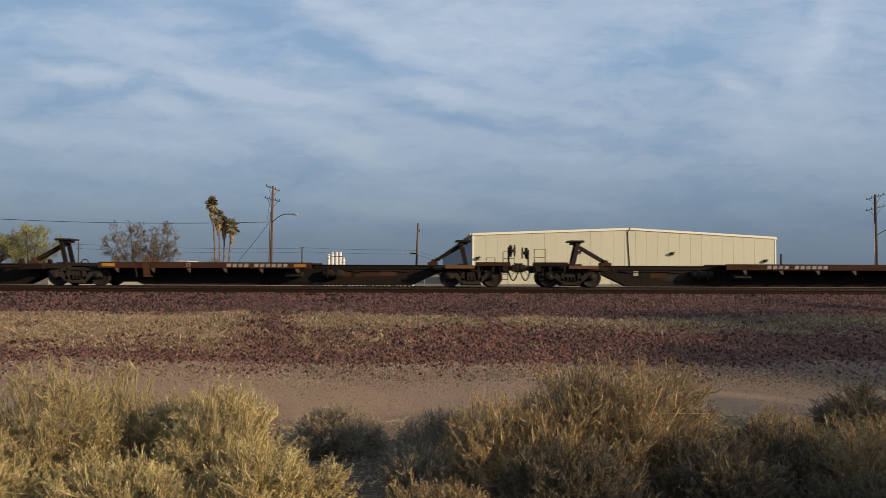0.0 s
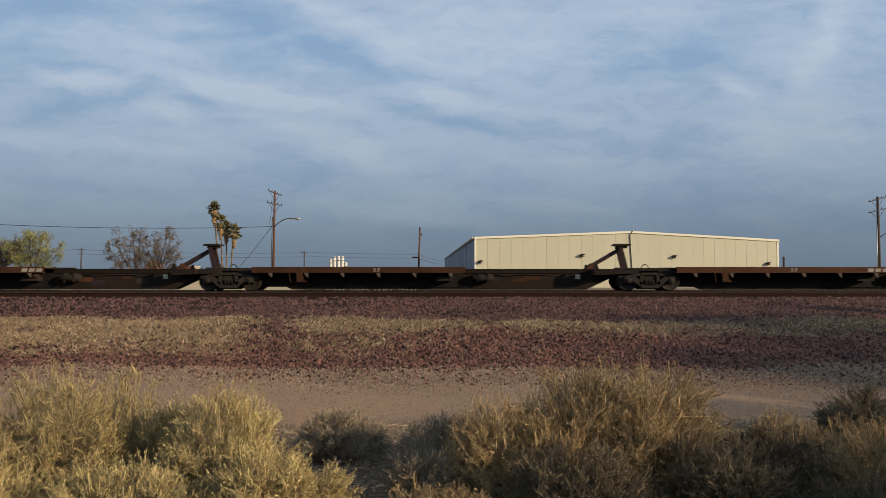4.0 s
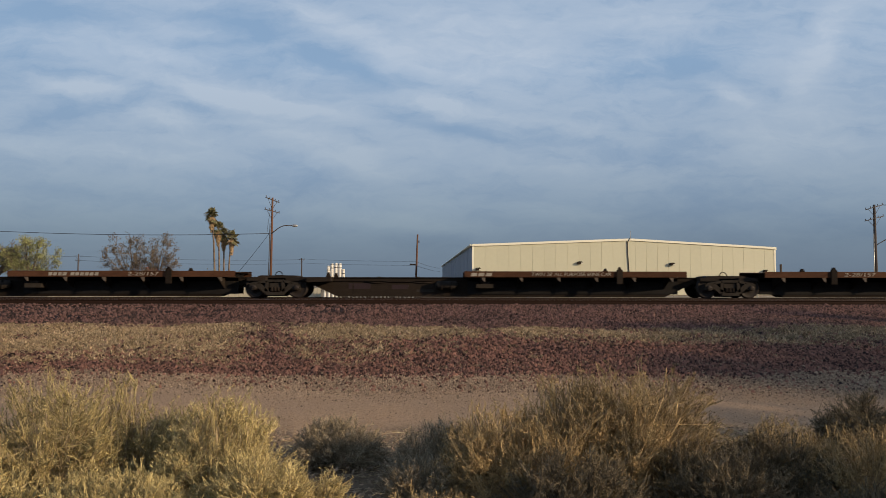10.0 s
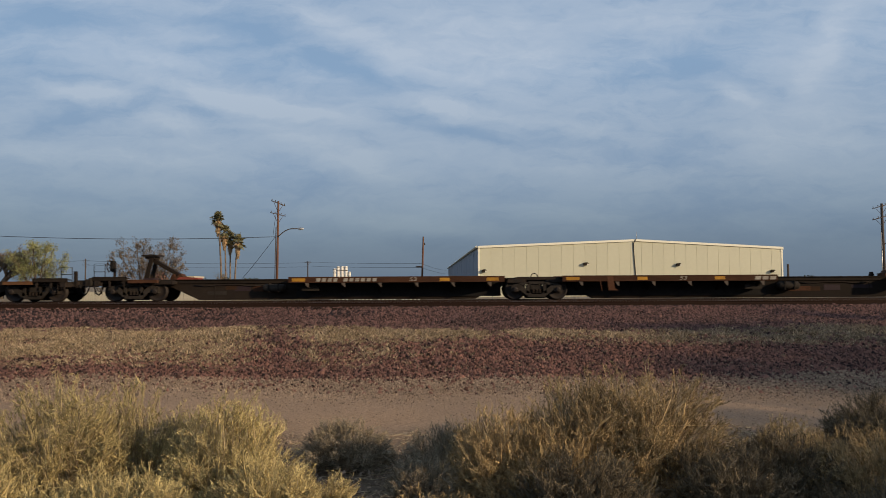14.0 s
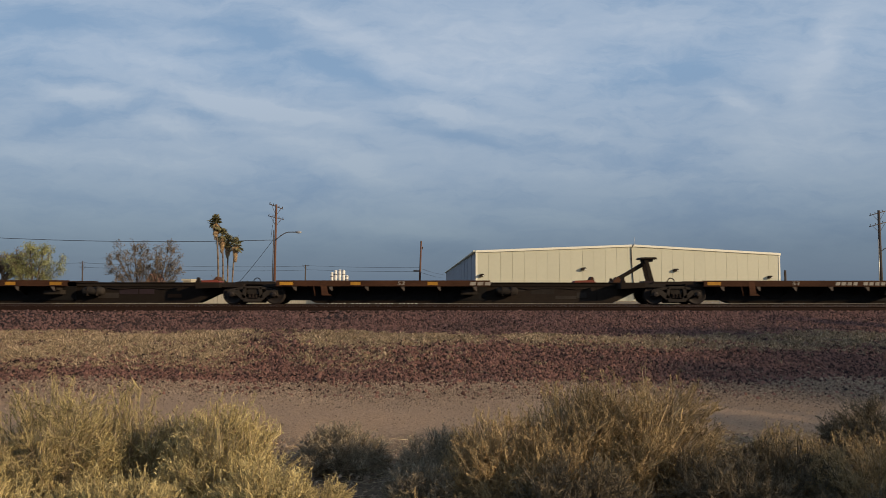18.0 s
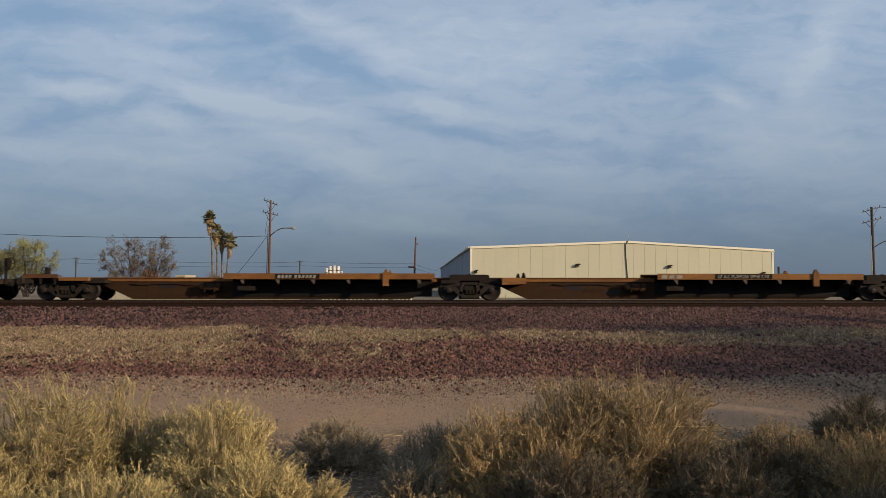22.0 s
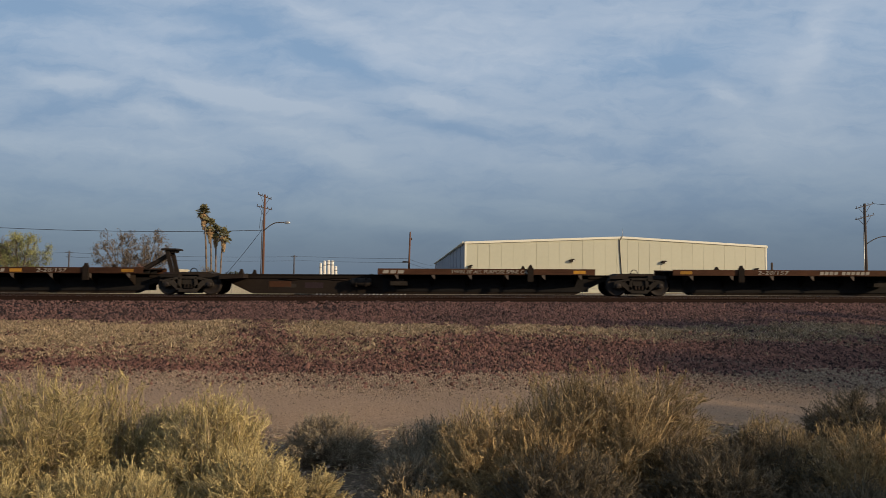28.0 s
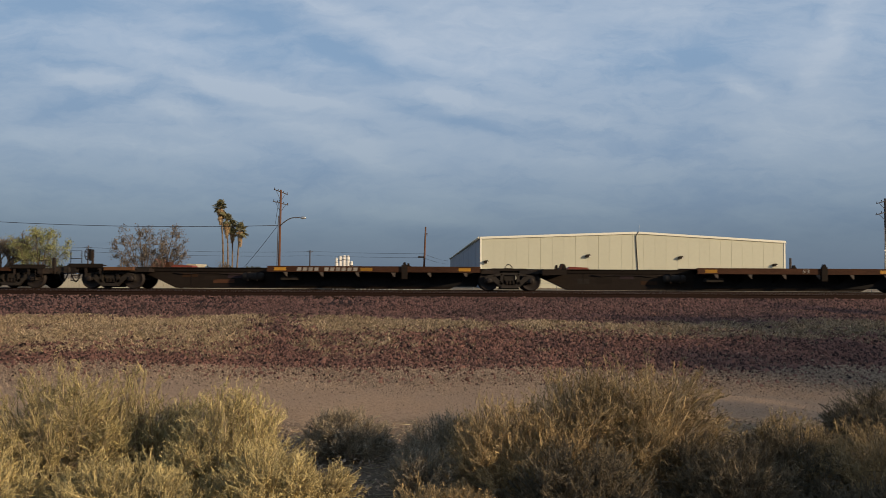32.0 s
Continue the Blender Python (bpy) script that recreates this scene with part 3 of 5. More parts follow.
# one dark tone for the top and the front face of the bed
M_BED = material("dark_ballast_bed", (0.0221, 0.0147, 0.0118), 0.95, 0.0, 0.5, 1.5, (0.0367, 0.0235, 0.0186), 0.5, 0.8, 25, spec=0.08)
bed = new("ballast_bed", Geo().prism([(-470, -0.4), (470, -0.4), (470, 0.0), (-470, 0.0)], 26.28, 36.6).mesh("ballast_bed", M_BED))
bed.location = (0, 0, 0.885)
tagged(bed, "dark ballast bed under both tracks", "ballast", kind="structure")
NEAR_Y, FAR_Y = 27.6, 32.0
build_track(NEAR_Y, "empty rusty railway track on ballast")
build_track(FAR_Y, "railway track under the passing train")


# ---------------------------------------------------------------- the train
def shift(t):
    """Metres that the train has gone by t seconds; it slows down a little."""
    return 12.26834 * t - 0.01836685 * t * t + 4.245093e-05 * t ** 3


def side_frame_geo():
    g = Geo()
    for s in (-1, 1):
        # pedestal round the bearing, slanting arms and spring column
        g.prism([(s * 0.89 - 0.17, 0.36), (s * 0.89 + 0.17, 0.36), (s * 0.89 + 0.15, 0.60), (s * 0.89 - 0.15, 0.60)], -0.09, 0.09)
        top = [(s * 0.98, 0.56), (s * 0.98, 0.64), (s * 0.30, 0.76), (s * 0.30, 0.66)]
        low = [(s * 0.80, 0.50), (s * 0.66, 0.66), (s * 0.22, 0.26), (s * 0.34, 0.12)]
        col = [(s * 0.44, 0.28), (s * 0.30, 0.26), (s * 0.26, 0.72), (s * 0.38, 0.72)]
        for poly in (top, low, col):
            g.prism(poly if s > 0 else poly[::-1], -0.085, 0.085)
    g.box(-0.36, 0.36, -0.11, 0.11, 0.12, 0.24)
    g.box(-0.32, 0.32, -0.09, 0.09, 0.67, 0.77)
    return g


def truck_meshes():
    me = {}
    me["bolster"] = Geo().box(-0.24, 0.24, -1.02, 1.02, 0.44, 0.64).box(-0.20, 0.20, -0.35, 0.35, 0.64, 0.70).mesh("bolster", M_TRUCK)
    me["frame"] = side_frame_geo().mesh("side_frame", M_TRUCK)
    w = Geo()
    for s in (-1, 1):
        prof = [(0.10, -0.09), (0.16, -0.06), (0.33, -0.03), (0.37, -0.065), (0.42, -0.065), (0.425, 0.03), (0.45, 0.05), (0.45, 0.07),
                (0.37, 0.07), (0.33, 0.02), (0.15, 0.0), (0.10, 0.05)]
        w.lathe([(r, -s * a if s > 0 else a) for r, a in prof], (0, s * 0.76, 0), n=28)
    w.tube((0, -1.0, 0), (0, 1.0, 0), 0.08, n=10)
    me["wheelset"] = w.mesh("wheelset", M_WHEEL)
    t = Geo()
    for s in (-1, 1):
        t.lathe([(0.428, -0.062), (0.431, 0.028)], (0, s * 0.76, 0), n=28)
        t.lathe([(0.385, -0.068), (0.415, -0.071)], (0, s * 0.76, 0), n=28)
    me["tread"] = t.mesh("wheel_tread", M_TREAD)
    cap = Geo().lathe([(0.11, 0.10), (0.12, 0.0), (0.11, -0.03), (0.05, -0.045)], (0, 0, 0), n=14)
    for i in range(3):
        a = 2 * math.pi * i / 3
        cap.tube((0.075 * math.cos(a), -0.02, 0.075 * math.sin(a)), (0.075 * math.cos(a), -0.055, 0.075 * math.sin(a)), 0.018, n=6)
    me["cap"] = cap.mesh("bearing_cap", M_WHEEL)
    sp = Geo()
    for x in (-0.14, 0.0, 0.14):
        for k in range(5):
            sp.lathe([(0.058, 0.275 + k * 0.034), (0.068, 0.29 + k * 0.034), (0.058, 0.305 + k * 0.034)], (x, 0, 0), "z", 10)
    me["springs"] = sp.mesh("spring_pack", M_DARK)
    bb = Geo().tube((-0.40, -0.75, 0.30), (-0.40, 0.75, 0.30), 0.04).box(-0.47, -0.42, -0.82, -0.70, 0.26, 0.48).box(-0.47, -0.42, 0.70, 0.82, 0.26, 0.48)
    me["rig"] = Geo().box(-0.36, 0.36, -0.62, 0.62, 0.10, 0.44).box(-0.44, 0.44, -0.5, -0.42, 0.06, 0.34).mesh("brake_rigging", M_BLACKDEC)
    me["brake"] = bb.mesh("brake_beam", M_DARK)
    return me


TRUCK = truck_meshes()
WHEELS = []


def bogie(car, x):
    b = part("truck_bolster", TRUCK["bolster"], None, car, "dusty cast steel truck", (x, 0, 0))
    part("brake_rigging", TRUCK["rig"], None, b)
    for s in (-1, 1):
        part("side_frame", TRUCK["frame"], None, b, "dusty cast side frame", (0, s * 1.0, 0))
        part("spring_pack", TRUCK["springs"], None, b, at=(0, s * 1.0, 0))
        w = part("wheelset", TRUCK["wheelset"], None, b, "rusty wheelset with bright treads", (s * 0.89, 0, 0.43))
        WHEELS.append((w, s * 0.89))
        for q in (-1, 1):
            cap = part("bearing_cap", TRUCK["cap"], None, b, at=(q * 0.89, s * 1.09, 0.43))
            if s > 0:
                cap.rotation_euler[2] = math.pi
        k = part("brake_beam", TRUCK["brake"], None, b)
        if s > 0:
            k.rotation_euler[2] = math.pi
    return b


LETTERS = {}


def letter_mesh(text, width, height):
    key = (text, width, height)
    if key not in LETTERS:
        cu = bpy.data.curves.new("lettering", "FONT")
        cu.body, cu.size, cu.extrude, cu.shear = text, 1.0, 0.004, 0.12
        tmp = new("lettering", cu)
        me = bpy.data.meshes.new_from_object(tmp.evaluated_get(bpy.context.evaluated_depsgraph_get()))
        bpy.data.objects.remove(tmp)
        co = np.array([v.co[:] for v in me.vertices])
        lo, hi = co.min(0), co.max(0)
        out = np.stack([(co[:, 0] - lo[0]) / (hi[0] - lo[0]) * width, co[:, 2] * 0.6, (co[:, 1] - lo[1]) / (hi[1] - lo[1]) * height], -1)
        for v, p in zip(me.vertices, out):
            v.co = (p[0], -p[1], p[2])
        me.materials.clear()
        me.materials.append(M_WHITE)
        LETTERS[key] = me
    return LETTERS[key]


def bar_geo(widths, height, gap=0.055):
    """Plain bars the size of stencilled characters."""
    g, x = Geo(), 0.0
    for w in widths:
        if w > 0:
            g.prism([(x, 0), (x + w, 0), (x + w + 0.03, height), (x + 0.03, height)], -0.003, 0.003)
        x += w + gap
    return g


# bar width, height, gap, and where the second group begins, for each size of stencil
SIZES = {"marks": (0.165, 0.14, 0.075, 1.14), "marks_s": (0.145, 0.135, 0.055, 0.92), "marks_b": (0.10, 0.135, 0.055, 0.695)}
MARKS = {k: [bar_geo([w] * n, h, g).mesh("stencil_bars", M_WHITE) for n in (4, 6)] for k, (w, h, g, second) in SIZES.items()}
EMBLEM = bar_geo([0.24, 0.24, 0.24], 0.14, 0.07).mesh("emblem_bars", M_WHITE)


def writing(parent, kind, x, z, width=0.2, y=-1.352):
    if kind == "marks_b":
        part("stencil_panel", Geo().box(x - 0.1, x + 1.75, y - 0.001, y + 0.004, z + 0.02, z + 0.215), M_BLACKDEC, parent, "black panel behind the marks")
        y -= 0.004
    if kind in MARKS:
        for mesh, d in zip(MARKS[kind], (0, SIZES[kind][3])):
            part("stencil_bars", mesh, None, parent, "pale stencilled marks", (x + d, y, z + 0.045))
    elif kind == "emblem":
        part("emblem_bars", EMBLEM, None, parent, "pale blocky emblem", (x, y, z + 0.04))
    else:
        part("lettering", letter_mesh(kind, width, 0.15), None, parent, "pale stencilled lettering", (x, y - 0.004, z + 0.05))
        if kind == ALLP:
            part("stencil_panel", Geo().box(x - 0.12, x + width + 0.12, y - 0.001, y + 0.004, z + 0.02, z + 0.225), M_BLACKDEC, parent, "black panel behind the lettering")


def hitch(car, x, z, way, mat):
    """A raised trailer hitch: plate, two legs and a long brace that runs down towards way."""
    p = Geo()
    p.prism([(x - 0.36, z + 1.00), (x + 0.36, z + 1.00), (x + 0.30, z + 1.08), (x - 0.30, z + 1.08)], -0.42, 0.42)
    p.box(x - 0.20, x + 0.20, -0.30, 0.30, z + 0.90, z + 1.00)
    top = part("hitch_plate", p, M_DARK, car, "raised dark steel trailer hitch")
    for s in (-1, 1):
        g = Geo().prism([(x + way * -0.14 - 0.09, z), (x + way * -0.14 + 0.09, z), (x + way * 0.08 + 0.07, z + 0.95), (x + way * 0.08 - 0.09, z + 0.95)],
                        s * 0.30 - 0.05, s * 0.30 + 0.05)
        part("hitch_leg", g, mat, top)
    d = Geo()
    a, b = Vector((x + way * 0.05, 0, z + 0.86)), Vector((x + way * 1.35, 0, z + 0.10))
    nrm = Vector((-(b - a).z, 0, (b - a).x)).normalized() * 0.075
    d.prism([(q.x, q.z) for q in (a - nrm, b - nrm, b + nrm, a + nrm)], -0.14, 0.14)
    part("hitch_brace", d, mat, top)
    f = Geo().box(x + way * 1.3 - 0.22, x + way * 1.3 + 0.22, -0.3, 0.3, z - 0.02, z + 0.12)
    f.prism([(x + way * 1.3 - 0.12, z + 0.12), (x + way * 1.3 + 0.12, z + 0.12), (x + way * 1.3 + 0.04, z + 0.24), (x + way * 1.3 - 0.04, z + 0.24)], -0.25, 0.25)
    part("hitch_base", Geo().box(x - 0.22, x + 0.22, -0.42, 0.42, z - 0.03, z + 0.06), M_HITCH, top)
    part("hitch_foot", f, M_RUST, top)


def folded_hitch(car, x, z, way):
    g = Geo().prism([(x, z), (x + way * 0.95, z), (x + way * 0.9, z + 0.08), (x + way * 0.15, z + 0.11)][::1 if way > 0 else -1], -0.35, 0.35)
    top = part("folded_hitch", g, M_RED, car, "red trailer hitch folded flat")
    part("hitch_foot", Geo().prism([(x - 0.3, z), (x - 0.05, z), (x - 0.12, z + 0.24), (x - 0.2, z + 0.24)], -0.28, 0.28), M_RUST, top)


PATCH = random.Random(12)


def unit(car, a, b, plain, p0, p1, zp, zs, sill, post=None, hang=None, words=(), flecks=(), wing=True, tank=True, ends=(False, False)):
    """One spine platform between trucks at a and b. plain: the end (-1 left, 1 right) with the bare spine; p0, p1: the wide platform."""
    la, lb = (1.3 if ends[0] else 0.55), (1.3 if ends[1] else 0.55)
    poly = [(a + 0.5, 0.62), (a + 1.35, 0.60), (a + 2.55, 0.04), (b - 2.55, 0.04), (b - 1.35, 0.60), (b - 0.5, 0.62), (b - 0.5, zs - 0.03), (a + 0.5, zs - 0.03)]
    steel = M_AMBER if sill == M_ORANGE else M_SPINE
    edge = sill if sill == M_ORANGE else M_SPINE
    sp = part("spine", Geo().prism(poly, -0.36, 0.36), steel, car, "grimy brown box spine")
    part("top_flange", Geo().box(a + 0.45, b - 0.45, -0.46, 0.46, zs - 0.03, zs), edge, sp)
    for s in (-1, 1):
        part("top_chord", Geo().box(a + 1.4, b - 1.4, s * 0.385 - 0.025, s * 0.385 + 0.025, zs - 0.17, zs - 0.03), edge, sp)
    for x in (a + 3.2, b - 3.2, (a + b) / 2):
        part("stiffener", Geo().box(x - 0.02, x + 0.02, -0.372, 0.372, 0.14, zs - 0.04), steel, sp)
    # welded and repainted patches on the bare web, each in its own shade of brown
    lo, hi = (p1 + 0.5, b - 2.7) if plain > 0 else (a + 2.7, p0 - 0.5)
    for k in range(4):
        w, h = PATCH.uniform(0.4, 1.0), PATCH.uniform(0.10, 0.26)
        x, z = lo + (hi - lo - w) * (k + PATCH.random() * 0.6) / 4, PATCH.uniform(0.22, zs - 0.22 - h)
        if hi - lo > 2.5:
            tint = PATCH.choice((M_RUST, M_AMBER, M_TRUCK, M_HITCH, M_SPINE))
            part("repair_patch", Geo().box(x, x + w, -0.368, -0.358, z, z + h), tint, sp, "repainted brown patch")
    part("deck_plate", Geo().box(p0, p1, -1.26, 1.26, zp - 0.07, zp - 0.05), M_DARK, sp, "dark deck plate")
    for s in (-1, 1):
        c = Geo().box(p0, p1, s * 1.34 - 0.008, s * 1.34 + 0.008, zp - 0.24, zp)
        c.box(p0, p1, min(s * 1.34, s * 1.2), max(s * 1.34, s * 1.2), zp - 0.02, zp + 0.004)
        c.box(p0, p1, min(s * 1.34, s * 1.24), max(s * 1.34, s * 1.24), zp - 0.245, zp - 0.225)
        beam = part("side_sill", c, sill, car, "faded painted side sill")
        if s < 0:
            for kind, x, *w in words:
                writing(beam, kind, x, zp - 0.24, *w)
            for x, w in flecks:
                part("reflector", Geo().box(x, x + w, -1.354, -1.347, zp - 0.19, zp - 0.06), M_YELLOW, beam, "yellow reflective patch")
    # black sheets added over the spine web stand for shade below the deck
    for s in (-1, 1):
        part("skirt_plate", Geo().box(p0 + 0.15, p1 - 0.1, s * 0.395 - 0.015, s * 0.395 + 0.015, 0.16, zp - 0.1), M_BLACKDEC, sp, "black plate that stands for shade under the deck")
    n = 6
    for i in range(n):
        x = p0 + 0.7 + (p1 - p0 - 1.4) * i / (n - 1)
        for s in (-1, 1):
            arm = Geo()
            poly = [(s * 0.36, 0.35), (s * 1.30, zp - 0.34), (s * 1.33, zp - 0.24), (s * 1.33, zp - 0.08), (s * 0.36, zp - 0.08)]
            vs = [(x - 0.012, y, z) for y, z in poly] + [(x + 0.012, y, z) for y, z in poly]
            arm.raw(vs, [tuple(range(5)), tuple(range(9, 4, -1))] + [((k + 1) % 5, k, 5 + k, 5 + (k + 1) % 5) for k in range(5)])
            arm = part("cross_arm", arm, M_SPINE, car)
            part("gusset", Geo().prism([(x - 0.03, zp - 0.245), (x + 0.15, zp - 0.245), (x + 0.15, zp - 0.44), (x + 0.08, zp - 0.40)], s * 1.31 - 0.012, s * 1.31 + 0.012), M_GUSSET, arm)
    for s in (-1, 1):
        if post is not None:
            g = Geo().box(post - 0.12, post + 0.12, s * 1.37 - 0.05, s * 1.37 + 0.05, zp - 0.52, zp + 0.06)
            g.prism([(post - 0.08, zp + 0.06), (post + 0.08, zp + 0.06), (post + 0.03, zp + 0.18), (post - 0.03, zp + 0.18)], s * 1.34 - 0.08, s * 1.34 + 0.08)
            part("container_guide", g, sill if sill == M_ORANGE else M_SPINE, car, "upright container guide on the sill")
        if hang is not None:
            g = Geo().prism([(hang, zp - 0.02), (hang + 0.05, zp - 0.62), (hang + 0.46, zp - 0.62), (hang + 0.38, zp - 0.56), (hang + 0.31, zp - 0.53), (hang + 0.24, zp - 0.02)], s * 1.33 - 0.02, s * 1.33 + 0.02)
            k = part("step_bracket", g, M_RUST, car, "rusty step bracket under the sill")
            part("brace_rod", Geo().tube((hang - 0.30, s * 1.33, zp - 0.2), (hang - 0.22, s * 1.33, zp - 0.64), 0.02, n=6), M_RUST, k)
    x = b if plain > 0 else a
    if wing:
        g = Geo()
        x0, x1 = sorted((x - plain * 2.35, x - plain * 1.35))
        xg = x - plain * 2.25
        g.prism([(x0, 0.66), (x1, 0.70), (x1, zs - 0.02), (x0, zs - 0.02)], -1.22, 1.22)
        w = part("wing_box", g, edge, car, "grimy painted wing bracket")
        for s in (-1, 1):
            g = Geo().prism([(xg - 0.10, zs - 0.03), (xg + 0.10, zs - 0.03), (xg + 0.03, zs + 0.20), (xg - 0.03, zs + 0.20)], s * 1.12 - 0.1, s * 1.12 + 0.1)
            part("guide_shoe", g, M_SPINE, w)
    # dark deck over the truck
    for xx, way in ((a, 1), (b, -1)):
        x0, x1 = sorted((xx + way * 0.42, xx + way * (1.2 if (way > 0) != (plain < 0) else 1.6)))
        part("end_plate", Geo().box(x0, x1, -0.95, 0.95, 0.72, 0.86).box(x0 + 0.1, x1 - 0.1, -0.5, 0.5, 0.86, min(zs, 0.95)), M_DARK, car, "sooty end plate")
    if tank:
        xt = (p1 + 0.75) if plain > 0 else (p0 - 0.75)
        g = Geo().lathe([(0.02, -0.47), (0.12, -0.45), (0.17, -0.38), (0.17, 0.38), (0.12, 0.45), (0.02, 0.47)], (xt, -0.62, 0.55), "x", 14)
        r = part("air_reservoir", g, M_AMBER if sill == M_ORANGE else M_TRUCK, car, "brown cylindrical air reservoir")
        for d in (-0.2, 0.2):
            part("tank_strap", Geo().box(xt + d - 0.02, xt + d + 0.02, -0.80, -0.34, 0.36, 0.75), M_DARK, r)
        v = Geo().box(xt - plain * 1.6 - 0.35, xt - plain * 1.6 + 0.35, -0.95, -0.5, 0.42, 0.60).box(xt - plain * 1.6 - 0.15, xt - plain * 1.6 + 0.2, -0.9, -0.5, 0.6, 0.7)
        part("brake_cylinder", v, M_TRUCK, car, "brake valve and cylinder")
        pipe = Geo()
        z0 = 0.68
        pts = [(xt + plain * k * 0.5, -0.40, z0 - (0.05 if k % 4 == 2 else 0)) for k in range(1, 8)]
        pipe.path(pts, 0.018, 5)
        part("brake_pipe", pipe, M_DARK, sp)
    k = x - plain * 2.9
    if not flecks and zp < 1.05:
        part("data_plate", Geo().box(k - 0.10, k + 0.10, -0.372, -0.362, 0.50, 0.70), M_CREAM, sp, "small pale data plate")


def articulation(car, x, top=0.97):
    g = Geo().prism([(x - 0.86, 0.84), (x + 0.86, 0.84), (x + 0.84, top - 0.03), (x + 0.70, top), (x - 0.70, top), (x - 0.84, top - 0.03)], -0.62, 0.62)
    part("bearing_drum", g, M_DARK, car, "sooty bearing casting over the truck")
    g = Geo().box(x - 0.45, x + 0.45, -0.42, 0.42, 0.70, 0.90).lathe([(0.30, 0.90), (0.30, 0.95), (0.1, 0.97)], (x, 0, 0), "z", 16)
    part("articulation_joint", g, M_DARK, car, "sooty articulation joint")
    g = Geo()
    for k in range(9):
        t0, t1 = math.pi * k / 9, math.pi * (k + 1) / 9
        g.tube((x + 0.16 * math.cos(t0), -0.3, 0.92 + 0.2 * math.sin(t0)), (x + 0.16 * math.cos(t1), -0.3, 0.92 + 0.2 * math.sin(t1)), 0.02, n=5)
    part("air_hose", g, M_BLACKDEC, car, "looped black air hose")


def coupler_end(car, x, way, sill, brake, zs, red=False, plate=None, tread=None):
    """The end deck beyond an outer truck, with handrails, hand brake, coupler and hose."""
    X = lambda d: x + way * d
    lo = lambda a, b: sorted((X(a), X(b)))
    g = Geo().box(*lo(-0.9, 1.5), -1.15, 1.15, zs - 0.16, zs - 0.02)
    deck = part("end_deck", g, M_DARK, car, "sooty end deck")
    part("draft_sill", Geo().box(*lo(-0.9, 1.62), -0.34, 0.34, 0.60, zs - 0.17), M_BLACKDEC, deck)
    part("end_sill", Geo().box(*lo(1.30, 1.52), -1.35, 1.35, zs - 0.26, zs - 0.02), M_DARK, deck)
    part("corner_plate", Geo().box(*lo(-1.1, 0.12), -1.37, -1.18, zs - 0.15, zs - 0.01), plate or M_BURNT, deck, "faded painted corner plate")
    part("tread_plate", Geo().box(*lo(0.16, 1.62), -1.36, -1.05, zs + 0.02, zs + 0.07).box(*lo(0.16, 1.62), -1.37, -1.34, zs - 0.04, zs + 0.12), tread or M_SPINE, deck, "worn walkway plate at the car end")
    for d in (0.3, 0.9, 1.45):
        part("plate_bracket", Geo().prism([(X(d) - 0.03, zs - 0.30), (X(d) + 0.03, zs - 0.30), (X(d) + 0.05, zs + 0.03), (X(d) - 0.05, zs + 0.03)], -1.33, -1.28), M_DARK, deck)
    rails = ((1.32, 1.78, 0.56, -1.28), (0.62, 0.98, 0.30, -1.28)) if way > 0 else ((1.10, 1.56, 0.66, -1.28),)
    for d0, d1, h, y in rails:
        p = [(X(d0), y, zs - 0.1), (X(d0), y, zs + h), (X(d1), y, zs + h), (X(d1), y, zs - 0.1)]
        r = Geo().path(p, 0.016, 5)
        if h > 0.5:
            r.tube((X(d0), y, zs + h * 0.5), (X(d1), y, zs + h * 0.5), 0.013, n=5)
        part("handrail", r, M_DARK, deck, "thin steel handrail")
    st = Geo()
    for d in (1.2, 1.5):
        st.tube((X(d), -1.33, zs - 0.1), (X(d), -1.33, 0.32), 0.015, n=5)
    for z in (0.34, 0.55, 0.76):
        st.tube((X(1.2), -1.33, z), (X(1.5), -1.33, z), 0.014, n=5)
    part("step_ladder", st, M_DARK, deck, "steel corner step")
    if brake:
        # the stand is on the left as one faces the car end
        m = -way
        b = Geo().box(*lo(1.56, 1.63), *sorted((m * 0.74, m * 0.62)), zs - 0.2, zs + brake - 0.1)
        stand = part("brake_stand", b, M_DARK, deck, "hand brake stand")
        w = Geo()
        c = (X(1.80), m * 0.72, zs + brake - 0.24)
        for k in range(20):
            t0, t1 = 2 * math.pi * k / 20, 2 * math.pi * (k + 1) / 20
            w.tube((c[0] + 0.05 * way, c[1] + 0.24 * math.cos(t0), c[2] + 0.24 * math.sin(t0)), (c[0] + 0.05 * way, c[1] + 0.24 * math.cos(t1), c[2] + 0.24 * math.sin(t1)), 0.022, n=5)
        for k in range(5):
            t0 = 2 * math.pi * k / 5
            w.tube((c[0], c[1], c[2]), (c[0] + 0.05 * way, c[1] + 0.24 * math.cos(t0), c[2] + 0.24 * math.sin(t0)), 0.016, n=5)
        w.tube((X(1.70), c[1], c[2]), c, 0.05, n=8)
        part("brake_wheel", w, M_DARK, stand, "spoked hand brake wheel")
        z = zs + brake
        g = Geo().prism([(X(1.64), z - 0.52), (X(1.70), z - 0.52), (X(1.76), z - 0.30), (X(1.72), z), (X(1.62), z - 0.02)][::way], *sorted((m * 0.86, m * 0.58)))
        part("brake_housing", g, M_RED if red else M_BLACKDEC, stand, "hand brake housing")
    else:
        part("end_post", Geo().box(*lo(1.5, 1.62), -0.62, -0.5, zs - 0.2, zs + 0.42), M_DARK, deck)
    c = Geo().box(*lo(1.40, 1.86), -0.11, 0.11, 0.70, 0.92).box(*lo(1.80, 2.06), -0.20, 0.16, 0.66, 0.96)
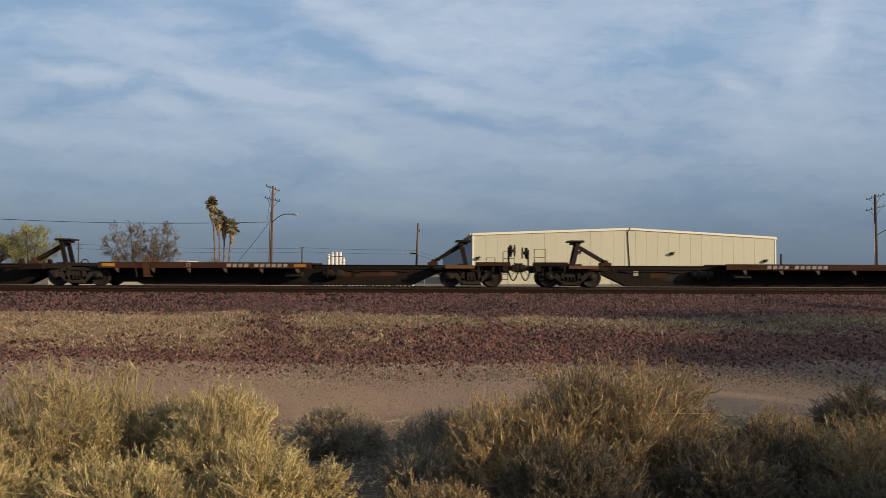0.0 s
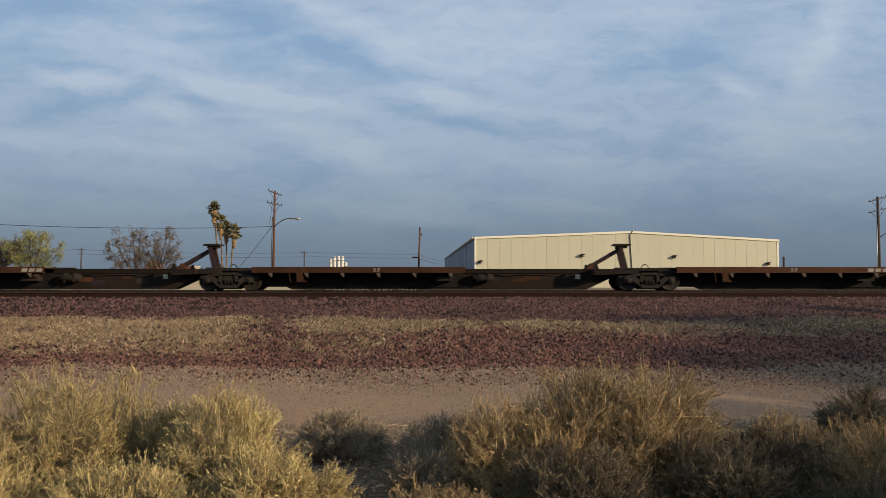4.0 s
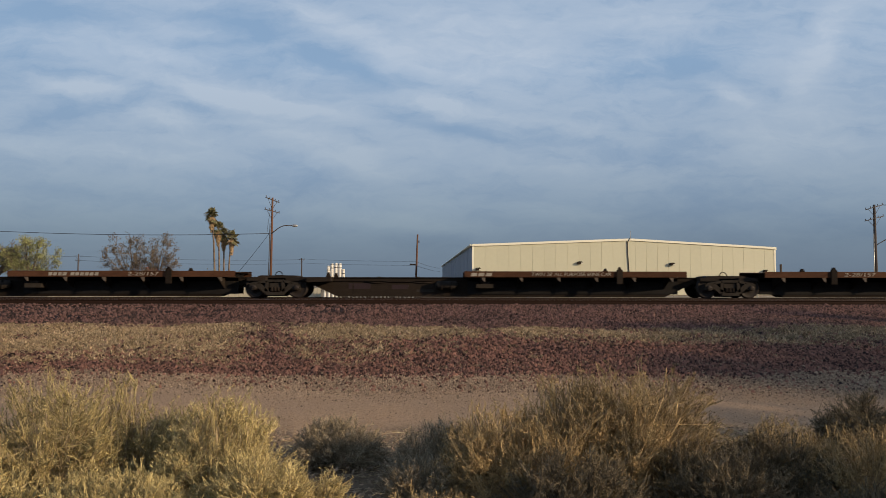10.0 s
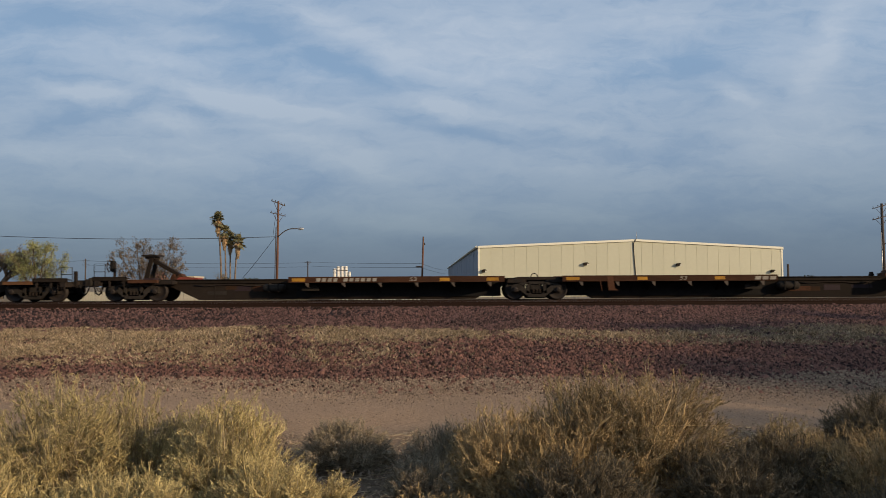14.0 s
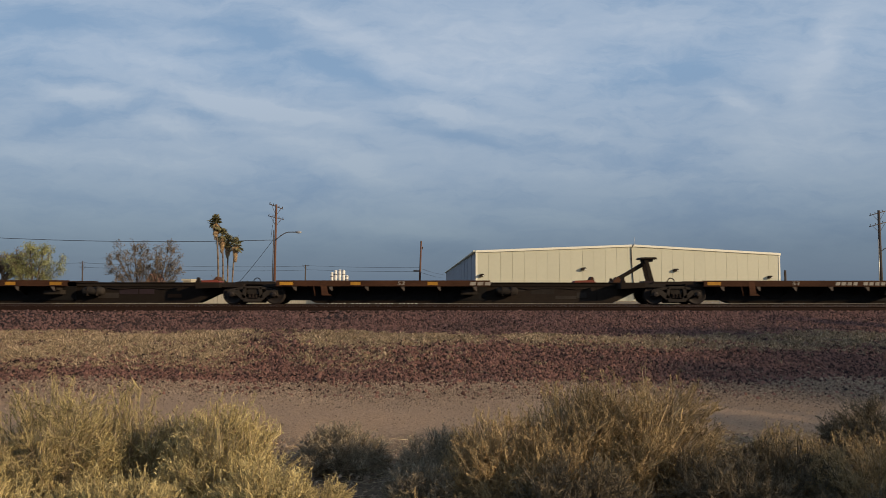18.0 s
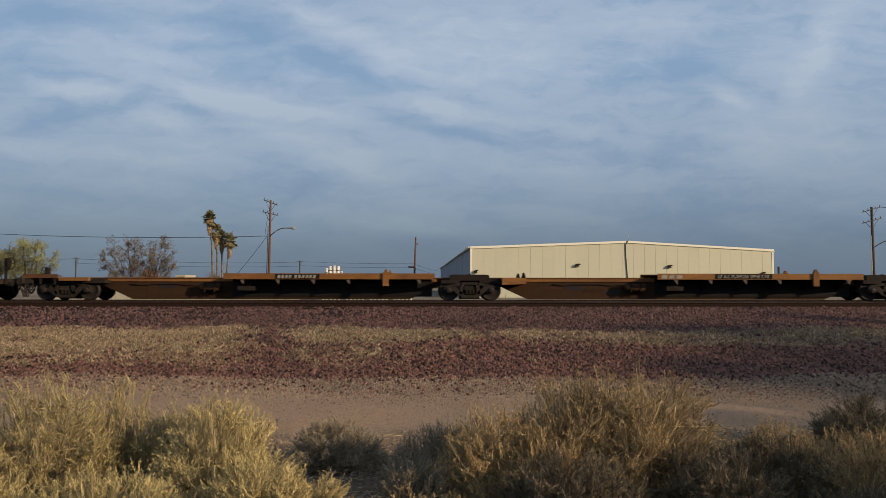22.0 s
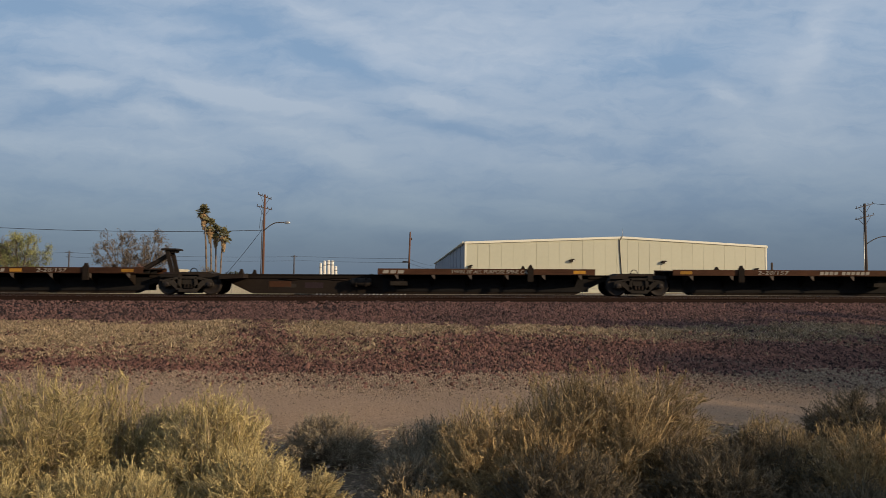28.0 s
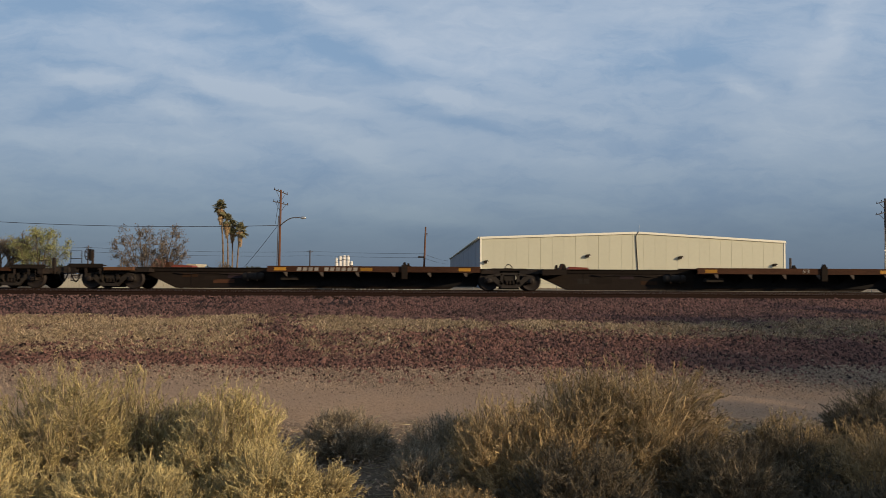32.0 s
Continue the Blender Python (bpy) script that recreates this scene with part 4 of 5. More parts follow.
    c.lathe([(0.09, 0.62), (0.10, 0.66), (0.10, 0.98), (0.08, 1.02)], (X(2.0), -0.12, 0), "z", 10)
    part("coupler", c, M_TRUCK, car, "rusty knuckle coupler")
    h = Geo()
    pts = [Vector((X(1.6), -0.30, 0.74)).lerp(Vector((X(2.03), -0.30, 0.62)), k / 8) - Vector((0, 0, 0.40 * math.sin(math.pi * k / 8))) for k in range(9)]
    h.path(pts, 0.03, 6)
    part("brake_hose", h, M_BLACKDEC, car, "hanging black brake hose")
    cl = Geo()
    cl.path([(X(1.5), -0.55, 0.72), (X(1.68), -0.55, 0.40), (X(1.9), -0.55, 0.72)], 0.016, 5)
    part("uncoupling_rod", cl, M_DARK, deck)


T53, TWIN, ALLP, PAIR = "53", "TWIN 28' ALL PURPOSE SPINE CAR", "53' ALL PURPOSE SPINE CAR", "2-28/157"
LOW, HIGH, MID = (1.00, 0.93), (1.12, 0.88), (1.13, 0.97)


def make_car(origin, label):
    car = thing("spine_car", label, "railway car", (origin, FAR_Y, RAIL_Z), group="cars of the train")
    car["origin"] = origin
    return car


def five_unit(origin, trucks, label, hitches, words, first=0, flecked=True):
    """Five-platform car. trucks: offsets of its trucks; hitches: the trucks with a raised hitch; words: writing per platform."""
    car = make_car(origin, label)
    zp, zs = LOW
    n = len(trucks)
    for i, x in enumerate(trucks):
        bogie(car, x)
        if 0 < i < n - 1 or (i == 0 and first > 0):
            articulation(car, x)
    for i in range(n - 1):
        a, b = trucks[i], trucks[i + 1]
        leading = (i == 0 and first == 0)
        if leading:
            p0, p1, plain, hang = b - 10.35, b - 1.35, -1, None
        else:
            p0, p1, plain, hang = a + 1.05, a + 9.95, 1, a + 2.9
        ws = [(k, (a if d >= 0 else b) + d, *w) for k, d, *w in words.get(i, ())]
        fl = [(p0 + 0.15, 0.55), (p0 + 3.1, 0.42), (p0 + 6.3, 0.42), (p1 - 0.75, 0.5)]
        fl = fl if flecked else []
        used = [(x - 0.3, x + (2.3 if k.startswith("marks") else 0.9)) for k, x, *w in ws]
        fl = [f for f in fl if not any(u0 < f[0] + f[1] and f[0] < u1 for u0, u1 in used)]
        unit(car, a, b, plain, p0, p1, zp, zs, M_RUST, hang=hang, words=ws, flecks=fl, wing=not ((leading) or (i == n - 2)))
    for i, way in hitches.items():
        x = trucks[i] + (0.36 if way > 0 else (-0.33 if i == n - 1 else -0.95))
        hitch(car, x, zs, way, M_SPINE if flecked else M_HITCH)
    return car


def three_unit(origin, trucks, label, sill, heights, hitches, words, geom, posts, flecked):
    car = make_car(origin, label)
    zp, zs = heights
    n = len(trucks)
    for i, x in enumerate(trucks):
        bogie(car, x)
        if 0 < i < n - 1:
            articulation(car, x, 1.10 if sill == M_ORANGE else 0.95)
    for i in range(n - 1):
        a, b = trucks[i], trucks[i + 1]
        plain, p0, p1 = geom[i]
        p0, p1 = (a if p0 >= 0 else b) + p0, (a if p1 >= 0 else b) + p1
        ws = [(k, (a if d >= 0 else b) + d, *w) for k, d, *w in words.get(i, ())]
        fl = [(p0 + 0.3, 0.5), (p0 + 3.9, 0.5), (p1 - 0.9, 0.5)] if flecked else []
        used = [(x - 0.3, x + (w[0] if w else 2.3)) for k, x, *w in ws]
        fl = [f for f in fl if not any(u0 < f[0] + f[1] and f[0] < u1 for u0, u1 in used)]
        unit(car, a, b, plain, p0, p1, zp, zs, sill, post=(a if posts[i] >= 0 else b) + posts[i], words=ws, flecks=fl, wing=(i == 1))
    for i, way in hitches.items():
        x = trucks[i] + (0.28 if way > 0 else (-0.38 if i == n - 1 else -1.05))
        hitch(car, x, zs, way, M_DARK)
    return car


CARS = []
# the car that is leaving: only its last platforms
car_a = five_unit(-33.0, (0.0, 17.6, 34.18), "five-platform spine car in dark rusty brown", {1: -1, 2: -1},
                  {0: ((T53, 5.9),), 1: ((T53, 4.7), ("marks", 6.4))}, first=1)
coupler_end(car_a, 34.18, 1, M_RUST, 0.86, LOW[1], plate=M_ORANGE, tread=M_AMBER)
car_b = five_unit(5.36, (0.0, 16.76, 34.31, 51.99, 69.64, 86.43), "five-platform spine car with raised trailer hitches", {0: 1, 2: -1, 3: -1, 4: -1, 5: -1},
                  {0: (("marks", 8.1),), 1: ((T53, 6.0, 0.28), ("emblem", 9.0)), 2: ((T53, 6.1, 0.28),), 3: ((T53, 5.75, 0.28), ("emblem", 8.95)),
                   4: ((T53, 5.0, 0.28), ("marks", 6.45))}, flecked=False)
coupler_end(car_b, 0.0, -1, M_RUST, 0.80, LOW[1])
coupler_end(car_b, 86.43, 1, M_RUST, 0.86, LOW[1], True, plate=M_RUST)
G3 = ((-1, 6.75, -1.6), (-1, 7.95, -1.9), (1, 1.35, 11.2))
car_c = three_unit(96.1, (-0.06, 17.75, 36.83, 54.65), "three-platform spine car with rust-red sills", M_RUST, HIGH, {},
                   {0: (("marks_s", 8.45), (PAIR, 11.75, 1.29)), 1: (("emblem", 8.2), (TWIN, -8.35, 3.3)), 2: ((PAIR, 4.65, 1.3), ("marks_s", 7.2))}, G3, (-4.35, -4.7, 4.2), False)
coupler_end(car_c, -0.06, -1, M_RUST, 0, HIGH[1], plate=M_RUST)
coupler_end(car_c, 54.65, 1, M_RUST, 0, HIGH[1])
car_d = five_unit(154.74, (0.27, 17.2, 34.66, 52.25, 70.01, 86.68), "five-platform spine car with yellow reflective patches", {0: 1, 2: -1, 4: -1, 5: -1},
                  {0: (("marks", -9.2), (T53, -5.3, 0.3)), 1: ((T53, 5.9, 0.3), ("emblem", 9.0)), 2: (("emblem", 3.9), (T53, 5.8, 0.3)), 3: ((T53, 6.1, 0.3), ("emblem", 9.1)),
                   4: ((T53, 4.7, 0.3), ("marks", 6.5))})
folded_hitch(car_d, 52.25 - 1.6, LOW[1], -1)
folded_hitch(car_d, 70.01 - 3.2, LOW[1], -1)
folded_hitch(car_d, 1.8, LOW[1], 1)
coupler_end(car_d, 0.27, -1, M_RUST, 0.86, LOW[1], plate=M_RUST)
coupler_end(car_d, 86.68, 1, M_RUST, 0.86, LOW[1], plate=M_RUST)
GE = ((-1, -10.25, -1.50), (-1, 7.8, -1.4), (1, 1.6, -6.9))
car_e = three_unit(245.43, (0.30, 17.24, 35.02, 52.08), "three-platform spine car in faded orange paint", M_ORANGE, MID, {3: -1},
                   {0: (("marks_b", -8.0),), 1: (("emblem", 7.95), (ALLP, 10.3, 2.15)), 2: (("marks_b", -11.5),)}, GE, (-3.5, -3.4, 3.5), False)
coupler_end(car_e, 0.30, -1, M_ORANGE, 0.46, MID[1], plate=M_ORANGE, tread=M_BURNT)
coupler_end(car_e, 52.08, 1, M_ORANGE, 0, MID[1], plate=M_ORANGE, tread=M_BURNT)
car_f = three_unit(301.75, (-0.1, 17.95, 36.85, 54.85), "three-platform spine car with rust-red sills and hitches", M_RUST, HIGH, {0: 1, 1: -1},
                   {0: (("marks_s", 8.5), (PAIR, 11.9, 1.25)), 1: (("emblem", 8.15), (TWIN, -7.9, 3.3)), 2: ((PAIR, 4.9, 1.3), ("marks_s", 7.5))},
                   ((-1, 6.9, -1.75), (-1, 7.95, -1.9), (1, 1.35, 11.2)), (-4.1, -4.6, 4.2), True)
coupler_end(car_f, -0.1, -1, M_RUST, 0.50, HIGH[1], plate=M_RUST)
coupler_end(car_f, 54.85, 1, M_RUST, 0, HIGH[1], plate=M_RUST)
car_g = three_unit(360.9, (-0.09, 16.75, 34.3), "long spine car in dull rusty brown", M_RUST, LOW, {},
                   {0: (("marks", 7.95),), 1: ((T53, -5.5, 0.3),)}, ((-1, 6.7, -1.25), (-1, 7.75, -1.4)), (-4.4, -4.6), True)
folded_hitch(car_g, 16.75 + 2.5, LOW[1], 1)
folded_hitch(car_g, 2.2, LOW[1], 1)
coupler_end(car_g, -0.09, -1, M_RUST, 0.80, LOW[1])
articulation(car_g, 34.3)
CARS = [car_a, car_b, car_c, car_d, car_e, car_f, car_g]


# ---------------------------------------------------------------- warehouse beyond the track
def build_warehouse():
    P0, P1, PB = Vector((3.86, 95.0, 0)), Vector((46.2, 102.6, 0)), Vector((-0.1, 216.0, 0))
    EAVE, RIDGE, FOOT = 6.63, 7.62, 0.05
    along = (P1 - P0)
    L = along.length
    ang = math.atan2(along.y, along.x)
    wh = thing("warehouse", "long cream metal warehouse with a low gable roof", "warehouse", P0)
    wh.rotation_euler[2] = ang
    inv = Matrix.Rotation(-ang, 3, "Z")
    back = inv @ (PB - P0)
    roof_h = lambda s: EAVE + (RIDGE - EAVE) * (1 - abs(s / L * 2 - 1.02) / 1.02)
    # front wall core and separate cladding panels
    core = Geo().prism([(0, FOOT), (L, FOOT), (L, roof_h(L) - 0.06), (L / 2, RIDGE - 0.06), (0, EAVE - 0.06)], 0.0, 0.25)
    part("front_wall", core, M_PANEL, wh)
    n = 27
    w = L / n
    for i in range(n):
        s0, s1 = i * w + 0.013, (i + 1) * w - 0.013
        g = Geo().prism([(s0, FOOT), (s1, FOOT), (s1, roof_h(s1) - 0.1), (s0, roof_h(s0) - 0.1)], -0.035, -0.003)
        part("wall_panel", g, M_PANEL, wh)
    tr = Geo().prism([(-0.15, EAVE - 0.18), (L / 2, RIDGE - 0.18), (L + 0.15, roof_h(L) - 0.18), (L + 0.15, roof_h(L) + 0.1), (L / 2, RIDGE + 0.1), (-0.15, EAVE + 0.1)], -0.2, -0.06)
    part("roof_trim", tr, M_TRIM, wh, "pale roof edge trim")
    for s in (0.0, L):
        part("corner_trim", Geo().box(s - 0.12, s + 0.12, -0.09, 0.0, FOOT, EAVE - 0.1), M_TRIM, wh, "pale corner trim")
    # side wall in bays; its shade is put into the darker blue-grey colour
    D = back.y
    nb = 14
    for i in range(nb):
        t0, t1 = (i + 0.03) / nb, (i + 0.97) / nb
        x0, x1 = back.x * t0, back.x * t1
        vs = []
        for (x, t) in ((x0, t0), (x1, t1)):
            for dx in (-0.05, 0.2):
                for z in (FOOT, EAVE - 0.05):
                    vs.append((x + dx, 0.1 + (D - 0.1) * t, z))
        part("side_panel", Geo().raw(vs, [(0, 1, 5, 4), (2, 6, 7, 3), (0, 2, 3, 1), (4, 5, 7, 6), (1, 3, 7, 5), (0, 4, 6, 2)]), M_SHADEPANEL, wh, "side cladding with shade in its blue-grey colour")
    rf = Geo()
    vs = []
    for y, x0 in ((-0.15, 0.0), (D, back.x)):
        vs += [(x0 - 0.25, y, EAVE), (x0 + L / 2, y, RIDGE), (x0 + L + 0.25, y, EAVE - 0.1), (x0 + L + 0.25, y, EAVE - 0.2), (x0 + L / 2, y, RIDGE - 0.12), (x0 - 0.25, y, EAVE - 0.12)]
    rf.raw(vs, [tuple(range(6)), tuple(range(11, 5, -1))] + [((i + 1) % 6, i, 6 + i, 6 + (i + 1) % 6) for i in range(6)])
    part("roof", rf, M_TRIM, wh, "pale metal roof")
    part("gutter", Geo().path([(-0.32, -0.1, EAVE), (back.x - 0.32, D, EAVE)], 0.13, 8), M_TRIM, wh)
    part("side_wall", Geo().box(L - 0.2, L, 0.26, D, FOOT, roof_h(L) - 0.2), M_PANEL, wh)
    # conduit, mast and lamps on the front
    c = Geo().path([(L / 2 - 0.35, -0.12, RIDGE - 0.45), (L / 2 - 0.30, -0.12, 5.6), (L / 2 - 0.05, -0.12, 2.0), (L / 2 + 0.02, -0.12, 0.4)], 0.055, 6)
    c.tube((L / 2 - 0.35, -0.12, RIDGE - 0.45), (L / 2 - 0.05, -0.3, RIDGE + 0.1), 0.05)
    part("conduit", c, M_GREYPOLE, wh, "dark conduit down the gable")
    part("antenna_mast", Geo().tube((L / 2 + 0.1, -0.1, RIDGE), (L / 2 + 0.12, -0.1, RIDGE + 1.1), 0.03), M_GALV, wh)
    for s, z, big in ((14.4, 4.4, 0.75), (27.5, 4.3, 0.75), (0.65, 3.5, 0.65), (41.4, 3.4, 0.65)):
        g = Geo().prism([(s - 0.45 * big, z - 0.12), (s + 0.35 * big, z - 0.16), (s + 0.45 * big, z + 0.05), (s + 0.2 * big, z + 0.22), (s - 0.2 * big, z + 0.2), (s - 0.5 * big, z + 0.02)], -0.5, -0.1)
        l = part("wall_lamp", g, M_DARK, wh, "dark wall pack lamp")
        part("lamp_lens", Geo().box(s + 0.05, s + 0.40 * big, -0.52, -0.48, z - 0.14, z + 0.04), M_GLASS, l)
    part("meter_box", Geo().box(0.2, 1.3, -0.4, -0.06, 1.2, 2.2), M_GALV, wh)
    thing("vent_post", "thin dark vent post beside the warehouse", "post", (47.3, 103.2, 0.1), geo=Geo().tube((0, 0, 0), (0, 0, 4.3), 0.16, n=8), mat=M_GREYPOLE)


build_warehouse()


# ---------------------------------------------------------------- poles, wires
def sag(p, q, drop, n=14):
    p, q = Vector(p), Vector(q)
    return [p.lerp(q, k / n) - Vector((0, 0, drop * 4 * (k / n) * (1 - k / n))) for k in range(n + 1)]


def utility_pole(x, y, top, r, mat, label, arms=(), lamp=None, lean=0.0, turn=0.0):
    p = thing("utility_pole", label, "utility pole", (x, y, 0.1))
    p.rotation_euler = (0, radians(lean), 0)
    h = top - 0.1
    part("pole_shaft", Geo().tube((0, 0, -0.3), (0, 0, h), r * 1.25, r * 0.85, 10), mat, p)
    c, s = math.cos(turn), math.sin(turn)
    for z, half, tilt in arms:
        g = Geo()
        a, b = Vector((-half * c, -half * s, h + z - tilt)), Vector((half * c, half * s, h + z + tilt))
        g.tube(a, b, 0.06, n=4)
        arm = part("crossarm", g, M_GREYPOLE, p, "timber crossarm")
        for k in (0.04, 0.3, 0.7, 0.96):
            q = a.lerp(b, k)
            part("insulator", Geo().lathe([(0.02, 0.0), (0.05, 0.05), (0.035, 0.09), (0.05, 0.13), (0.02, 0.18)], q + Vector((0, 0, 0.06)), "z", 8), M_GREYPOLE, arm)
        part("arm_brace", Geo().tube(a.lerp(b, 0.15), Vector((0, 0, h + z - 1.0)), 0.025, n=4).tube(a.lerp(b, 0.85), Vector((0, 0, h + z - 1.0)), 0.025, n=4), M_GREYPOLE, arm)
    if lamp:
        z, reach, rise = lamp
        pts = [Vector((reach * k / 8, -0.1, h + z + rise * math.sin(math.pi / 2 * min(1, k / 5.5)))) for k in range(9)]
        arm = part("lamp_arm", Geo().path(pts, 0.055, 6), M_GREYPOLE, p, "curved street lamp arm")
        e = pts[-1]
        g = Geo().lathe([(0.05, -0.12), (0.13, 0.0), (0.16, 0.25), (0.11, 0.48), (0.04, 0.56)], e, "x", 10)
        part("lamp_head", g, M_GALV, arm, "grey cobra-head lamp")
    return p


A1 = utility_pole(-19.17, 82.0, 11.2, 0.125, M_POLE, "tall reddish timber utility pole with a street lamp",
                  ((-0.25, 0.95, -0.20), (-1.5, 1.05, -0.12)), (-4.05, 2.35, 0.95), 0.7, 0.9)
part("conduit", Geo().tube((-0.24, -0.05, 0.2), (-0.20, -0.05, 8.2), 0.05), M_GREYPOLE, A1, "grey conduit on the pole")
A3 = utility_pole(-4.15, 112.0, 9.1, 0.14, M_POLE, "plain leaning timber pole with a stub arm", (), None, 1.9, 0.1)
part("stub_arm", Geo().box(-1.0, 0.05, -0.1, 0.1, 4.28, 4.5), M_DARK, A3, "short dark stub arm")
part("insulator", Geo().lathe([(0.03, 0), (0.09, 0.08), (0.06, 0.2), (0.09, 0.3), (0.03, 0.42)], (0.24, 0, 7.7), "z", 8), M_GREYPOLE, A3)
utility_pole(-38.3, 200.0, 8.4, 0.16, M_GREYPOLE, "distant short timber pole", ((-0.3, 0.9, 0.0),), None, 0, 0.4)
utility_pole(-94.0, 190.0, 9.0, 0.16, M_GREYPOLE, "distant timber pole with crossarm", ((-0.5, 0.9, 0.0), (-1.6, 0.7, 0.0)), None, 0, 0.4)
A2 = utility_pole(49.95, 85.0, 10.85, 0.16, M_GREYPOLE, "dark timber utility pole with two crossarms", ((-0.3, 1.75, 0.38), (-1.6, 1.85, 0.36)), (-4.75, 3.2, 0.9), -0.3, 0.5)
part("conduit", Geo().tube((-0.27, -0.1, 0.2), (-0.22, -0.1, 7.4), 0.06), M_GALV, A2, "pale conduit on the pole")
CABLES = (
    ((-75, 88, 9.4), (-19.3, 82, 7.2), 0.85, 0.032), ((-140, 95, 9.6), (-75, 88, 9.4), 0.9, 0.032), ((-19.4, 82, 7.15), (-23.9, 84, 2.2), 0.12, 0.025),
    ((-19.1, 82, 10.2), (-19.6, 82, 7.4), -0.5, 0.02),
)
FAR_CABLES = (
    ((-200, 195, 8.1), (-94, 190, 8.5), 0.8, 0.032), ((-94, 190, 8.5), (-38.3, 200, 8.0), 0.5, 0.032), ((-94, 190, 7.4), (-38.3, 200, 6.9), 0.5, 0.032),
    ((-38.3, 200, 8.2), (-4.2, 112, 5.0), 0.15, 0.024), ((-38.3, 200, 7.1), (-4.2, 112, 4.4), 0.15, 0.024),
    ((-4.2, 112, 5.0), (-0.9, 224, 6.2), 0.2, 0.024), ((-4.2, 112, 4.4), (-0.9, 224, 5.2), 0.2, 0.024),
    ((51.25, 85.6, 10.9), (130, 110, 12), 1.0, 0.03),
)
for p, q, d, r in CABLES + FAR_CABLES:
    thing("overhead_cable", "thin dark overhead cable", "cable", group="overhead cables", geo=Geo().path(sag(p, q, d), r, 5), mat=M_WIRE)


# ---------------------------------------------------------------- silos, sheds, fences beyond the track
def build_silos():
    y = 160.0
    for i, (dx, top, r) in enumerate(((-24.85, 5.3, 0.36), (-24.05, 5.75, 0.38), (-23.2, 5.85, 0.38), (-22.35, 5.8, 0.37), (-21.6, 4.6, 0.33))):
        s = thing("silo", "slender white cylindrical silo", "silo", (dx, y, 0.1), group="silos")
        part("silo_body", Geo().lathe([(r, 0), (r, top - 0.16), (r * 0.92, top - 0.10), (r * 0.92, top), (0.05, top + 0.06)], (0, 0, 0), "z", 18), M_SILO, s)
        rings = Geo()
        for z in (1.5, 3.0, 4.3):
            rings.lathe([(r + 0.02, z - 0.04), (r + 0.03, z), (r + 0.02, z + 0.04)], (0, 0, 0), "z", 18)
        part("silo_band", rings, M_SILO, s)
        for z0, z1 in ((top - 1.0, top - 0.85), (top - 0.22, top - 0.15)):
            part("silo_collar", Geo().lathe([(r + 0.012, z0), (r + 0.012, z1)], (0, 0, 0), "z", 18), M_GREYPOLE, s, "dark collar")


build_silos()


def build_fence():
    f = thing("picket_fence", "fence of round white posts beyond the track", "fence", (0, 60, 0.15))
    pk = Geo().lathe([(0.085, 0.0), (0.085, 0.78), (0.055, 0.80), (0.055, 0.87), (0.085, 0.89), (0.085, 1.22), (0.02, 1.32)], (0, 0, 0), "z", 8).mesh("picket", M_SILO)
    x, k = -9.6, 0
    while x < -1.9:
        part("picket", pk, None, f, at=(x, 0, random.uniform(-0.03, 0.03)))
        x += random.uniform(0.29, 0.36) + (0.3 if k % 5 == 4 else 0)
        k += 1
    part("fence_rail", Geo().box(-9.8, -1.8, 0.09, 0.12, 0.35, 0.41).box(-9.8, -1.8, 0.09, 0.12, 0.95, 1.01), M_GREYPOLE, f)
    b = thing("board_fence", "low cream-painted board fence beyond the track", "fence", (0, 61, 0.15))
    board = Geo().prism([(-0.14, 0.03), (0.14, 0.03), (0.14, 1.12), (0.0, 1.17), (-0.14, 1.12)], -0.02, 0.0).mesh("board", M_CREAM)
    for i in range(74):
        part("board", board, None, b, at=(-32.5 + i * 0.305, 0, random.uniform(-0.02, 0.02)))
    for z in (0.3, 0.85):
        part("fence_rail", Geo().box(-32.7, -10.0, 0.003, 0.06, z, z + 0.09), M_GREYPOLE, b)
    post = Geo().box(-0.05, 0.05, 0.063, 0.16, 0, 1.1).mesh("fence_post", M_GREYPOLE)
    for i in range(10):
        part("fence_post", post, None, b, at=(-32.4 + i * 2.44, 0, 0))
    w = thing("yard_fence", "dark wire yard fence in front of the warehouse", "fence", (0, 78, 0.12))
    post = Geo().tube((0, 0, 0), (0, 0, 1.5), 0.04, n=6).mesh("fence_post", M_GALV)
    for i in range(24):
        part("fence_post", post, None, w, at=(-2 + i * 2.2, 0, 0))
    for z in (0.2, 0.8, 1.45):
        part("fence_wire", Geo().tube((-2, 0, z), (48.6, 0, z), 0.015, n=4), M_GALV, w)


build_fence()


def build_sheds():
    s = thing("shed", "small brown shed with a steep gable", "shed", (-40.1, 100.0, 0.1))
    part("shed_wall", Geo().prism([(-0.85, 0), (0.85, 0), (0.85, 2.3), (0, 3.55), (-0.85, 2.3)], 0, 3.0), M_BRICKROOF, s)
    g = Geo().prism([(-1.12, 2.05), (-0.97, 2.0), (0.0, 3.55), (0.97, 2.0), (1.12, 2.05), (0, 3.75)], -0.3, 3.3)
    part("shed_roof", g, M_BRICKROOF, s, "reddish steep roof")
    part("shed_door", Geo().box(-0.4, 0.4, -0.04, -0.005, 0.0, 2.0), M_DARK, s)
    h = thing("block_house", "low cream plastered house", "house", (-36.5, 102.0, -0.1))
    part("house_wall", Geo().box(0, 1.1, 0, 4, 0, 3.0), M_CREAM, h)
    part("house_roof", Geo().prism([(-0.12, 3.0), (1.22, 3.0), (1.2, 3.22), (-0.1, 3.25)], -0.2, 4.2), M_CREAM, h)


build_sheds()


